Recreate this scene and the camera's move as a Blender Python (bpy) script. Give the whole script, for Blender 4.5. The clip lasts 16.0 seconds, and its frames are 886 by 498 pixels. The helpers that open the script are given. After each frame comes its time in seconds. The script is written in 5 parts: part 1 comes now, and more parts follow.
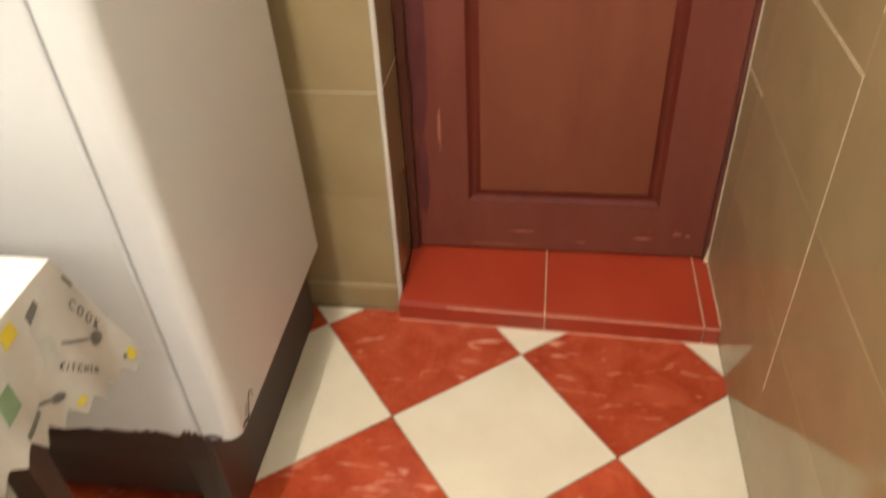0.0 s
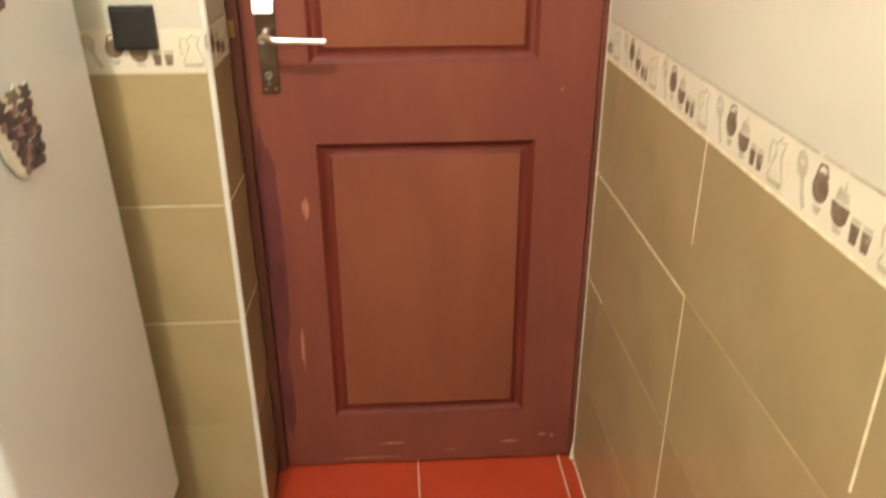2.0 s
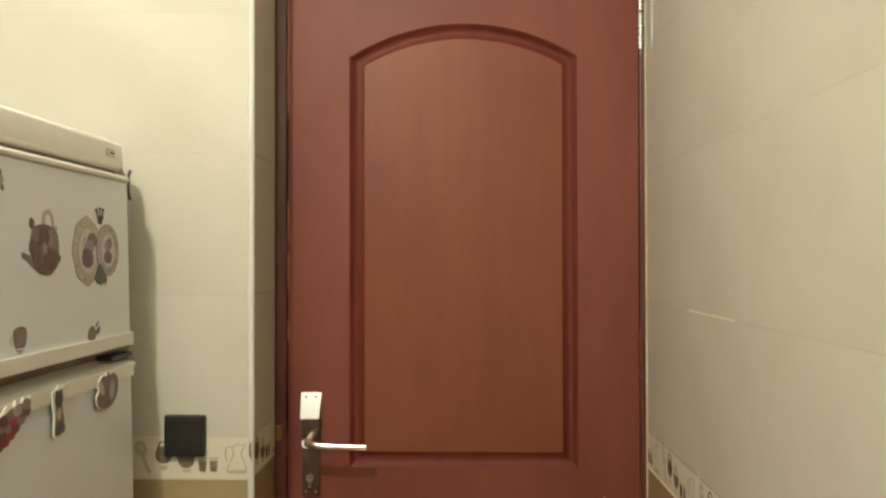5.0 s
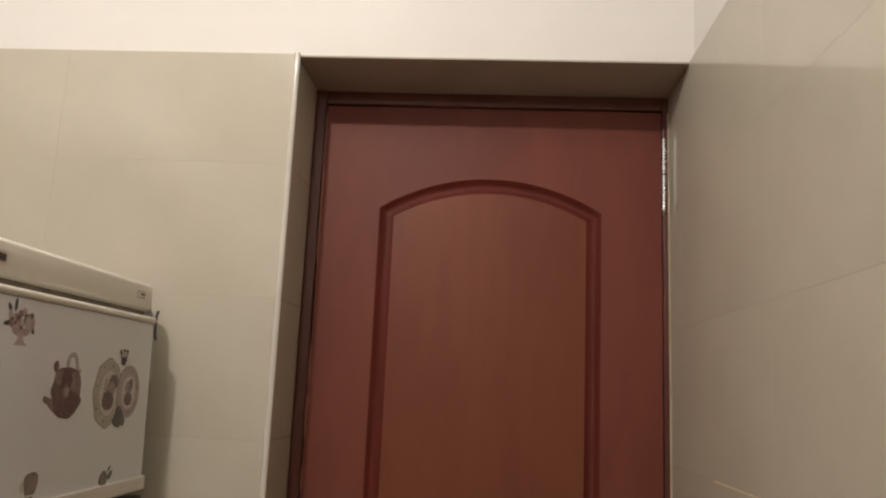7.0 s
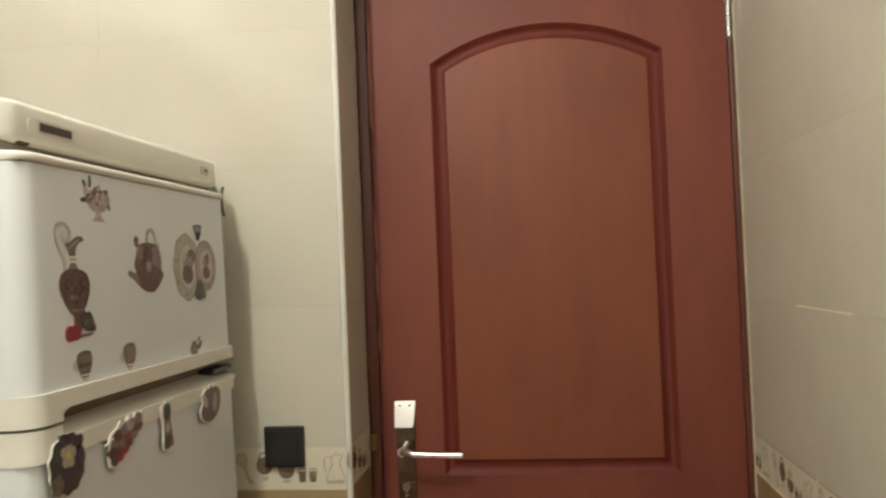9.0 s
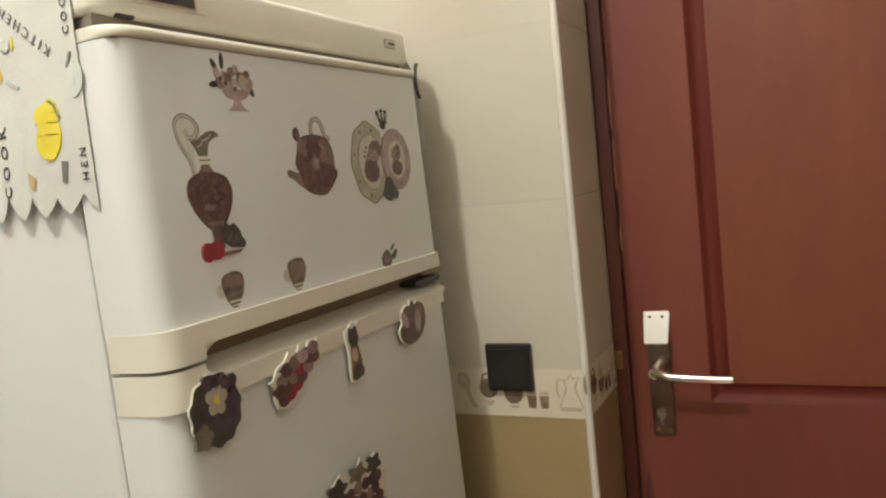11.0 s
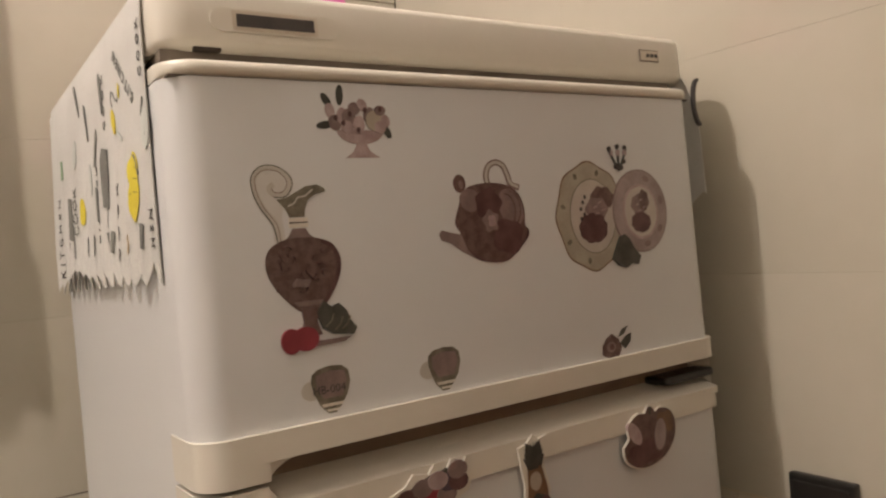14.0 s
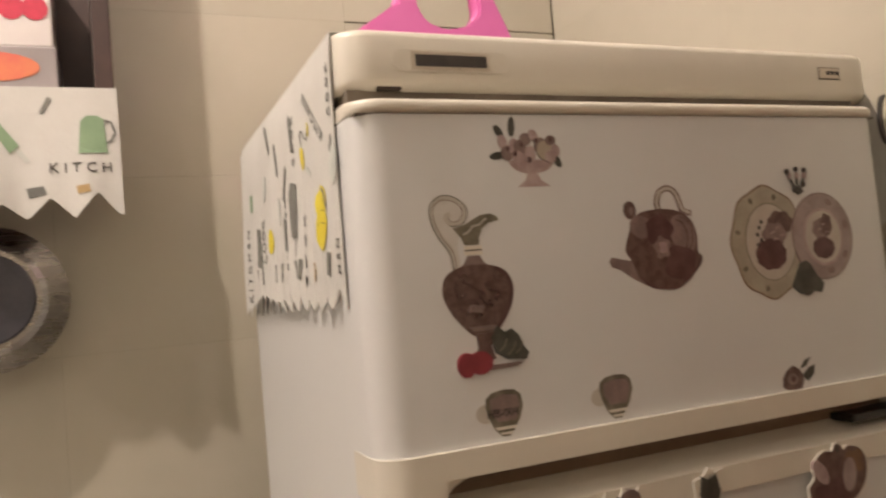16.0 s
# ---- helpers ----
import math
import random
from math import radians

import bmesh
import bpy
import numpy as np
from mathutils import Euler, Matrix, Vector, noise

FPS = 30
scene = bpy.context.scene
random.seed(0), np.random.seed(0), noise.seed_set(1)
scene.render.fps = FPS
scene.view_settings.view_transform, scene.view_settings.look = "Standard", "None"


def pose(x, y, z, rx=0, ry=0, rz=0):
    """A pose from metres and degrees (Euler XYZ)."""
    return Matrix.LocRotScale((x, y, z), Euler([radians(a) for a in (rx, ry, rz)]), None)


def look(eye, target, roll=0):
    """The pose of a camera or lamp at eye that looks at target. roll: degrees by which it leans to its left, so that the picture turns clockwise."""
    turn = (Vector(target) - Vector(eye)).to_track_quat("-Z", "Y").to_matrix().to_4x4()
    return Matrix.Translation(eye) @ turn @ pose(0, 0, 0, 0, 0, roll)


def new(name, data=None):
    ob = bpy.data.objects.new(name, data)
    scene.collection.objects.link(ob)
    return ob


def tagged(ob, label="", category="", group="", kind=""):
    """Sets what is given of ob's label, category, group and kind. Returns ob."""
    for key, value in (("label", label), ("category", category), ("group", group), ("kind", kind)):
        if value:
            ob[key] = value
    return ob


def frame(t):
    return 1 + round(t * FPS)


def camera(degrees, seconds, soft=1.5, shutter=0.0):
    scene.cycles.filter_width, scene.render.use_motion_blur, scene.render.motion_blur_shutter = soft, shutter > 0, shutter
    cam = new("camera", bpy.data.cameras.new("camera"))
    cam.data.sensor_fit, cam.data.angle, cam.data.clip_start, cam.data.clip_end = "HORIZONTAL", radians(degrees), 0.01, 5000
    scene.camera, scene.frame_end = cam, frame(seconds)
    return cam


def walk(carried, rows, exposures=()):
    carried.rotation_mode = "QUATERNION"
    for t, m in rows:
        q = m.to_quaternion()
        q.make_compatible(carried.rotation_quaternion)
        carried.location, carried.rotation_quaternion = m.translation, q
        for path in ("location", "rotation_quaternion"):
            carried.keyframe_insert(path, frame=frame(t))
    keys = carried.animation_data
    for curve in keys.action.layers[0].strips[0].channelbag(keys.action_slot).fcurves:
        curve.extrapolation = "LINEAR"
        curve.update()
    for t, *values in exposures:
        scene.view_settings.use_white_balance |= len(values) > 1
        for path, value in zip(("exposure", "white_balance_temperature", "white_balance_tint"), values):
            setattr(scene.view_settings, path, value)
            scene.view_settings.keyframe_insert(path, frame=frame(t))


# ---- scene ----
cam = camera(59.1, 16.0, soft=2.2, shutter=0.5)
PATH = [
    (0, (-0.058, -0.02, 1.299), (-0.304, 1.524, 0.052), -3.0),
    (0.5, (-0.06, -0.012, 1.336), (-0.231, 1.67, 0.267), -2.5),
    (1, (-0.068, -0.011, 1.355), (-0.199, 1.707, 0.339), -2.1),
    (1.5, (-0.075, -0.013, 1.358), (-0.109, 1.741, 0.397), -0.7),
    (2, (-0.064, -0.017, 1.375), (0.039, 1.788, 0.521), -0.2),
    (2.5, (-0.058, -0.026, 1.398), (0.113, 1.856, 0.744), -0.6),
    (3, (-0.054, -0.007, 1.411), (0.121, 1.923, 0.912), -1.0),
    (3.5, (-0.063, -0.027, 1.431), (0.116, 1.926, 1.037), -0.4),
    (4, (-0.075, -0.031, 1.444), (0.089, 1.944, 1.175), -0.0),
    (4.5, (-0.065, -0.044, 1.459), (-0.018, 1.953, 1.353), -0.6),
    (5, (-0.01, -0.024, 1.466), (-0.062, 1.975, 1.49), -0.1),
    (7.5, (-0.008, -0.034, 1.506), (-0.132, 1.927, 1.879), 2.7),
    (8, (-0.013, -0.018, 1.485), (-0.174, 1.959, 1.741), 1.8),
    (8.5, (-0.029, -0.011, 1.457), (-0.153, 1.979, 1.607), -0.7),
    (9, (-0.04, -0.01, 1.462), (-0.278, 1.975, 1.509), -2.3),
    (9.5, (-0.018, 0.048, 1.434), (-0.388, 2.013, 1.458), -2.9),
    (10, (-0.028, 0.148, 1.441), (-0.637, 2.048, 1.299), -4.0),
    (12.5, (-0.084, 0.394, 1.453), (-1.241, 2.019, 1.318), -7.1),
    (13, (-0.078, 0.477, 1.456), (-1.444, 1.936, 1.373), -6.1),
    (13.5, (-0.053, 0.562, 1.474), (-1.646, 1.772, 1.456), -4.2),
    (14, (-0.043, 0.588, 1.467), (-1.7, 1.709, 1.444), -4.7),
    (14.5, (-0.034, 0.589, 1.473), (-1.742, 1.629, 1.458), -4.7),
    (15, (-0.037, 0.586, 1.468), (-1.76, 1.603, 1.473), -4.7),
    (15.5, (-0.038, 0.58, 1.471), (-1.815, 1.497, 1.49), -4.6),
    (16, (-0.039, 0.568, 1.468), (-1.875, 1.357, 1.546), -4.7),
]
EXPO = [
    (0.0, 2.1, 6600, 6), (2.0, 2.35, 6850, 2), (3.0, 1.97, 7000, -4), (3.5, 1.82, 6750, -4), (5.0, 1.38, 6650, -5), (7.5, 0.38, 6500, 12),
    (8.5, 0.95, 6300, 2), (10.0, 1.18, 6350, -2), (12.5, 0.88, 6550, 9), (13.5, 0.66, 6850, 15), (14.5, 0.78, 7000, 17), (16.0, 0.8, 7100, 17),
]
walk(cam, [(t, look(eye, target, roll)) for t, eye, target, roll in PATH], EXPO)

# exposures and white balance follow the phone's automatic picture
# ---- world and lamp ----
world = bpy.data.worlds.new("world")
world.use_nodes = True
world.node_tree.nodes["Background"].inputs[0].default_value = (0.9, 0.8, 0.68, 1)
world.node_tree.nodes["Background"].inputs[1].default_value = 0.02
scene.world = world
LAMPS = [(-0.57, 0.14, 2.60, 25.0, (1.0, 0.935, 0.86)), (-0.42, -1.75, 2.45, 14.0, (1.0, 0.98, 0.955))]
for lx, ly, lz, watts, tint in LAMPS:
    lamp_data = bpy.data.lights.new("bulb_light", "POINT")
    lamp_data.energy, lamp_data.color, lamp_data.shadow_soft_size = watts, tint, 0.02
    lamp_ob = new("bulb_light", lamp_data)
    lamp_ob.location = (lx, ly, lz)


# ---- materials ----
def lin(c):
    return tuple(((v + 0.055) / 1.055) ** 2.4 if v > 0.04045 else v / 12.92 for v in c)


def material(name, a, b=None, rough=0.5, metal=0.0, scale=8.0, stretch=(1, 1, 1), bump=0.0, bump_scale=60.0,
             fine=0.25, rand=0.0, rough_var=0.08, coat=0.0, detail=6.0, distort=0.0, fleck=None):
    """Two-colour noise at two scales, varied gloss and a fine relief. Colours are linear."""
    m = bpy.data.materials.new(name)
    m.use_nodes = True
    nt = m.node_tree
    n, l = nt.nodes, nt.links
    p = n["Principled BSDF"]
    b = b or tuple(v * 0.85 for v in a)
    co = n.new("ShaderNodeTexCoord")
    mp = n.new("ShaderNodeMapping")
    mp.inputs["Scale"].default_value = stretch
    l.new(co.outputs["Object"], mp.inputs["Vector"])
    big = n.new("ShaderNodeTexNoise")
    big.inputs["Scale"].default_value, big.inputs["Detail"].default_value = scale, detail
    big.inputs["Distortion"].default_value = distort
    small = n.new("ShaderNodeTexNoise")
    small.inputs["Scale"].default_value, small.inputs["Detail"].default_value = scale * 9, 3.0
    l.new(mp.outputs[0], big.inputs["Vector"])
    l.new(mp.outputs[0], small.inputs["Vector"])
    mix = n.new("ShaderNodeMath")
    mix.operation = "MULTIPLY_ADD"
    l.new(small.outputs[0], mix.inputs[0])
    mix.inputs[1].default_value = fine
    sub = n.new("ShaderNodeMath")
    sub.operation = "MULTIPLY_ADD"
    l.new(big.outputs[0], sub.inputs[0])
    sub.inputs[1].default_value, sub.inputs[2].default_value = 1.6, -0.3 - fine * 0.5
    l.new(sub.outputs[0], mix.inputs[2])
    ramp = n.new("ShaderNodeValToRGB")
    ramp.color_ramp.interpolation = "EASE"
    ramp.color_ramp.elements[0].position, ramp.color_ramp.elements[1].position = 0.1, 0.9
    ramp.color_ramp.elements[0].color, ramp.color_ramp.elements[1].color = (*a, 1), (*b, 1)
    l.new(mix.outputs[0], ramp.inputs[0])
    colour = ramp.outputs[0]
    if rand:
        info = n.new("ShaderNodeObjectInfo")
        mr = n.new("ShaderNodeMapRange")
        mr.inputs["To Min"].default_value, mr.inputs["To Max"].default_value = 1 - rand, 1 + rand
        l.new(info.outputs["Random"], mr.inputs["Value"])
        hsv = n.new("ShaderNodeHueSaturation")
        l.new(mr.outputs[0], hsv.inputs["Value"])
        l.new(colour, hsv.inputs["Color"])
        colour = hsv.outputs[0]
    if fleck:
        fn = n.new("ShaderNodeTexNoise")
        fn.inputs["Scale"].default_value, fn.inputs["Detail"].default_value, fn.inputs["Distortion"].default_value = 16.0, 5.0, 1.6
        fm = n.new("ShaderNodeMapping")
        fm.inputs["Rotation"].default_value, fm.inputs["Scale"].default_value = (0, 0, 1.1), (0.6, 2.2, 1)
        l.new(co.outputs["Object"], fm.inputs["Vector"])
        l.new(fm.outputs[0], fn.inputs["Vector"])
        fr_ = n.new("ShaderNodeMapRange")
        fr_.inputs["From Min"].default_value, fr_.inputs["From Max"].default_value = 0.60, 0.76
        l.new(fn.outputs[0], fr_.inputs["Value"])
        fx_ = n.new("ShaderNodeMix")
        fx_.data_type = "RGBA"
        l.new(fr_.outputs[0], fx_.inputs["Factor"])
        l.new(colour, fx_.inputs[6])
        fx_.inputs[7].default_value = (*fleck, 1)
        colour = fx_.outputs[2]
    l.new(colour, p.inputs["Base Color"])
    rr = n.new("ShaderNodeMapRange")
    rr.inputs["To Min"].default_value, rr.inputs["To Max"].default_value = max(0.02, rough - rough_var), rough + rough_var
    l.new(big.outputs[0], rr.inputs["Value"])
    l.new(rr.outputs[0], p.inputs["Roughness"])
    p.inputs["Metallic"].default_value = metal
    p.inputs["Coat Weight"].default_value = coat
    p.inputs["Coat Roughness"].default_value = 0.15
    if bump:
        bt = n.new("ShaderNodeTexNoise")
        bt.inputs["Scale"].default_value, bt.inputs["Detail"].default_value = bump_scale, 4.0
        l.new(mp.outputs[0], bt.inputs["Vector"])
        bn = n.new("ShaderNodeBump")
        bn.inputs["Strength"].default_value, bn.inputs["Distance"].default_value = bump, 0.002
        l.new(bt.outputs[0], bn.inputs["Height"])
        l.new(bn.outputs[0], p.inputs["Normal"])
    return m


M = {
    "tile_low": material("beige_glazed_tile", (0.32, 0.240, 0.125), (0.275, 0.205, 0.105), 0.09, scale=5, rand=0.03, rough_var=0.03, bump=0.05, bump_scale=25, stretch=(1, 1, 2.5)),
    "tile_up": material("cream_glazed_tile", (0.49, 0.455, 0.375), (0.455, 0.42, 0.34), 0.12, scale=5, rand=0.02, bump=0.05, bump_scale=25),
    "tile_border": material("border_tile", (0.61, 0.56, 0.45), (0.54, 0.48, 0.37), 0.2, scale=9, bump=0.05),
    "grout": material("beige_grout", (0.56, 0.49, 0.36), (0.48, 0.41, 0.29), 0.85, scale=30, bump=0.4),
    "grout_white": material("white_grout", (0.74, 0.62, 0.42), (0.5, 0.4, 0.26), 0.8, scale=60, bump=0.5),
    "print_dark": material("brown_print", (0.115, 0.08, 0.052), (0.22, 0.16, 0.11), 0.25, scale=60),
    "print_mid": material("grey_print", (0.36, 0.30, 0.22), (0.46, 0.40, 0.30), 0.25, scale=60),
    "plaster": material("white_ceiling_paint", (0.74, 0.72, 0.69), (0.70, 0.68, 0.645), 0.6, scale=3, bump=0.12, bump_scale=90),
    # soffit colour carries the shade of its unlit underside
    "lintel": material("shaded_soffit_paint", (0.36, 0.30, 0.25), (0.30, 0.25, 0.20), 0.7, scale=6, bump=0.2),
    "floor_red": material("red_marbled_tile", (0.30, 0.035, 0.012), (0.42, 0.075, 0.03), 0.2, scale=9, detail=8, distort=1.2, rand=0.06, fine=0.4, fleck=(0.62, 0.27, 0.17)),
    "floor_white": material("ivory_tile", (0.66, 0.60, 0.47), (0.59, 0.52, 0.40), 0.22, scale=4, rand=0.03),
    "floor_grout": material("dark_floor_grout", (0.22, 0.15, 0.09), (0.14, 0.09, 0.05), 0.9, scale=40, bump=0.4),
    "sill_red": material("red_sill_tile", (0.29, 0.028, 0.010), (0.34, 0.040, 0.015), 0.42, scale=6, rand=0.05, rough_var=0.04),
    "grout_pink": material("reddened_grout", (0.62, 0.31, 0.21), (0.50, 0.21, 0.13), 0.7, scale=50, bump=0.3),
    "wood": material("varnished_red_wood", (0.142, 0.036, 0.024), (0.176, 0.049, 0.031), 0.55, scale=2.2, stretch=(4, 4, 1), bump=0.06, bump_scale=25, fine=0.3, detail=7, distort=0.4),
    "wood_panel": material("varnished_panel_wood", (0.147, 0.040, 0.021), (0.186, 0.056, 0.028), 0.52, scale=2.0, stretch=(4, 4, 1), bump=0.06, bump_scale=25, fine=0.3, detail=7, distort=0.4),
    "wood_edge": material("dark_red_groove", (0.088, 0.011, 0.006), (0.118, 0.017, 0.009), 0.6, scale=4, stretch=(6, 6, 1)),
    "wood_frame": material("dark_frame_wood", (0.085, 0.023, 0.015), (0.115, 0.032, 0.020), 0.4, scale=4, stretch=(8, 8, 1), bump=0.15),
    "wood_stain": material("worn_varnish", (0.082, 0.020, 0.022), (0.120, 0.032, 0.031), 0.45, scale=9, stretch=(3, 3, 1), bump=0.2),
    "wood_bare_and_glint": material("bare_wood_and_edge_glint", (0.36, 0.15, 0.09), (0.27, 0.09, 0.055), 0.6, scale=30),
    "chrome": material("chrome", (0.85, 0.84, 0.82), (0.80, 0.79, 0.77), 0.07, 1.0, scale=20, rough_var=0.05),
    "brass": material("aged_brass", (0.45, 0.30, 0.13), (0.3, 0.18, 0.08), 0.35, 1.0, scale=40),
    "plastic_white": material("white_corner_trim", (0.60, 0.57, 0.51), (0.54, 0.51, 0.45), 0.14, scale=8),
    "black_plastic": material("black_plastic", (0.012, 0.011, 0.010), (0.02, 0.018, 0.016), 0.32, scale=20),
    "enamel": material("white_enamel", (0.61, 0.615, 0.61), (0.58, 0.585, 0.58), 0.3, scale=2, bump=0.04, bump_scale=180, rough_var=0.03, fine=0.1),
    "cap": material("ivory_plastic", (0.64, 0.605, 0.53), (0.59, 0.555, 0.48), 0.35, scale=5, bump=0.05, bump_scale=120),
    "grip_brown_shaded": material("brown_shaded_grip_plastic", (0.20, 0.135, 0.085), (0.16, 0.105, 0.065), 0.5, scale=20),
    "vinyl_film": material("clear_sticker_film", (0.555, 0.545, 0.52), (0.52, 0.505, 0.475), 0.3, scale=40),
    "gasket": material("grey_gasket", (0.16, 0.13, 0.10), (0.10, 0.08, 0.06), 0.7, scale=20),
    "rust": material("dark_rust", (0.035, 0.020, 0.016), (0.09, 0.05, 0.035), 0.85, scale=60, bump=0.5, fine=0.6),
    "dark_gap": material("dark_cavity", (0.03, 0.02, 0.015), (0.045, 0.03, 0.02), 0.8, scale=20),
    "plate": material("silver_plate", (0.60, 0.54, 0.46), (0.52, 0.46, 0.38), 0.3, 0.4, scale=20),
    "ink": material("black_ink", (0.03, 0.026, 0.024), (0.06, 0.05, 0.045), 0.5, scale=40),
    "cloth": material("white_printed_cloth", (0.55, 0.545, 0.515), (0.49, 0.485, 0.455), 0.8, scale=12, bump=0.3, bump_scale=220),
    "cloth_yellow": material("yellow_print", (0.66, 0.56, 0.05), (0.58, 0.47, 0.04), 0.7, scale=30),
    "cloth_grey": material("grey_cloth_print", (0.12, 0.12, 0.11), (0.18, 0.18, 0.16), 0.7, scale=30),
    "cloth_pale": material("pale_grey_cloth_print", (0.42, 0.45, 0.42), (0.52, 0.54, 0.5), 0.7, scale=30),
    "cloth_green": material("green_cloth_print", (0.17, 0.27, 0.16), (0.22, 0.33, 0.2), 0.7, scale=30),
    "cloth_olive": material("olive_cloth_print", (0.3, 0.24, 0.03), (0.36, 0.3, 0.05), 0.7, scale=30),
    "cloth_tan": material("tan_cloth_print", (0.45, 0.32, 0.16), (0.4, 0.27, 0.12), 0.7, scale=30),
    "pink": material("pink_plastic", (0.78, 0.20, 0.50), (0.72, 0.16, 0.45), 0.3, scale=6),
    "rack": material("dark_stained_wood", (0.036, 0.018, 0.015), (0.060, 0.030, 0.023), 0.5, scale=4, stretch=(1, 6, 6), bump=0.2),
    "box_white": material("white_carton", (0.60, 0.56, 0.545), (0.54, 0.50, 0.48), 0.5, scale=8),
    "box_red": material("red_carton_print", (0.55, 0.03, 0.07), (0.42, 0.02, 0.05), 0.45, scale=90, fine=0.6),
    "box_orange": material("orange_carton_print", (0.62, 0.20, 0.09), (0.56, 0.10, 0.08), 0.45, scale=30),
    "box_grey": material("grey_carton", (0.30, 0.27, 0.27), (0.24, 0.21, 0.21), 0.5, scale=10),
    "steel": material("brushed_steel", (0.42, 0.40, 0.38), (0.32, 0.30, 0.29), 0.28, 1.0, scale=30, stretch=(1, 1, 6)),
    "steel_dark": material("dark_pan_base", (0.06, 0.06, 0.075), (0.1, 0.1, 0.12), 0.35, 0.6, scale=30),
    "vinyl_brown": material("brown_sticker", (0.080, 0.042, 0.036), (0.150, 0.095, 0.082), 0.35, scale=140, fine=0.8, detail=8),
    "vinyl_mauve": material("mauve_sticker", (0.17, 0.12, 0.112), (0.25, 0.185, 0.17), 0.35, scale=70, fine=0.6),
    "vinyl_clear": material("pale_sticker_backing", (0.43, 0.405, 0.36), (0.50, 0.475, 0.43), 0.3, scale=40),
    "vinyl_olive": material("olive_sticker", (0.10, 0.088, 0.062), (0.20, 0.18, 0.135), 0.35, scale=90, fine=0.6),
    "vinyl_sage": material("grey_green_sticker", (0.30, 0.27, 0.21), (0.38, 0.345, 0.28), 0.32, scale=55, fine=0.6),
    "vinyl_lilac": material("lilac_brown_sticker", (0.24, 0.185, 0.175), (0.33, 0.27, 0.255), 0.32, scale=55, fine=0.6),
    "vinyl_well": material("pale_sticker_well", (0.47, 0.43, 0.385), (0.41, 0.37, 0.33), 0.32, scale=50),
    # chrome darkened to a brown that stands for a dark reflection
    "reflection_metal": material("lock_metal_dark_reflection", (0.20, 0.15, 0.115), (0.13, 0.095, 0.075), 0.2, 1.0, scale=25, rough_var=0.08),
    "vinyl_wine": material("dark_red_sticker", (0.068, 0.030, 0.030), (0.125, 0.065, 0.06), 0.35, scale=60, fine=0.5),
    "vinyl_red": material("cherry_red_sticker", (0.27, 0.035, 0.05), (0.20, 0.025, 0.035), 0.35, scale=60),
    "vinyl_pink": material("pale_pink_sticker", (0.44, 0.35, 0.34), (0.30, 0.215, 0.21), 0.35, scale=80, fine=0.5),
    "vinyl_leaf": material("dark_green_sticker", (0.035, 0.036, 0.030), (0.075, 0.075, 0.062), 0.35, scale=70, fine=0.5),
    "vinyl_purple": material("purple_sticker", (0.035, 0.026, 0.036), (0.085, 0.062, 0.08), 0.3, scale=70, fine=0.5),
    "vinyl_cream": material("cream_sticker", (0.42, 0.37, 0.30), (0.34, 0.29, 0.23), 0.35, scale=50),
    "vinyl_tan": material("tan_sticker", (0.20, 0.115, 0.062), (0.13, 0.07, 0.04), 0.35, scale=60, fine=0.5),
}

# satin varnish reflects less than glaze or enamel
for k in ("wood", "wood_panel", "wood_edge", "wood_stain"):
    M[k].node_tree.nodes["Principled BSDF"].inputs["Specular IOR Level"].default_value = 0.28


# ---- mesh helpers ----
def box(bm, x0, x1, y0, y1, z0, z1, bevel=0.0, seg=2):
    r = bmesh.ops.create_cube(bm, size=1.0, matrix=Matrix.Translation(((x0 + x1) / 2, (y0 + y1) / 2, (z0 + z1) / 2)) @ Matrix.Diagonal((x1 - x0, y1 - y0, z1 - z0, 1)))
    if bevel:
        edges = list({e for v in r["verts"] for e in v.link_edges})
        bmesh.ops.bevel(bm, geom=edges, offset=bevel, segments=seg, profile=0.5, affect="EDGES")
    return bm


def rod(bm, a, b, r0, r1=None, seg=14):
    a, b = Vector(a), Vector(b)
    turn = (b - a).to_track_quat("Z", "Y").to_matrix().to_4x4()
    bmesh.ops.create_cone(bm, cap_ends=True, segments=seg, radius1=r0, radius2=r0 if r1 is None else r1, depth=(b - a).length,
                          matrix=Matrix.Translation((a + b) / 2) @ turn)
    return bm


def ball(bm, c, r, sx=1, sy=1, sz=1, u=14, v=9):
    bmesh.ops.create_uvsphere(bm, u_segments=u, v_segments=v, radius=r, matrix=Matrix.Translation(c) @ Matrix.Diagonal((sx, sy, sz, 1)))
    return bm


def tube(bm, pts, r, seg=8):
    """A round tube along a line of points."""
    pts = [Vector(p) for p in pts]
    rings = []
    for i, p in enumerate(pts):
        d = (pts[min(i + 1, len(pts) - 1)] - pts[max(i - 1, 0)]).normalized()
        q = d.to_track_quat("Z", "Y")
        rad = r[i] if isinstance(r, (list, tuple)) else r
        rings.append([bm.verts.new(p + q @ Vector((rad * math.cos(2 * math.pi * k / seg), rad * math.sin(2 * math.pi * k / seg), 0))) for k in range(seg)])
    for a, b in zip(rings, rings[1:]):
        for k in range(seg):
            bm.faces.new((a[k], a[(k + 1) % seg], b[(k + 1) % seg], b[k]))
    bm.faces.new(rings[0][::-1])
    bm.faces.new(rings[-1])
    return bm


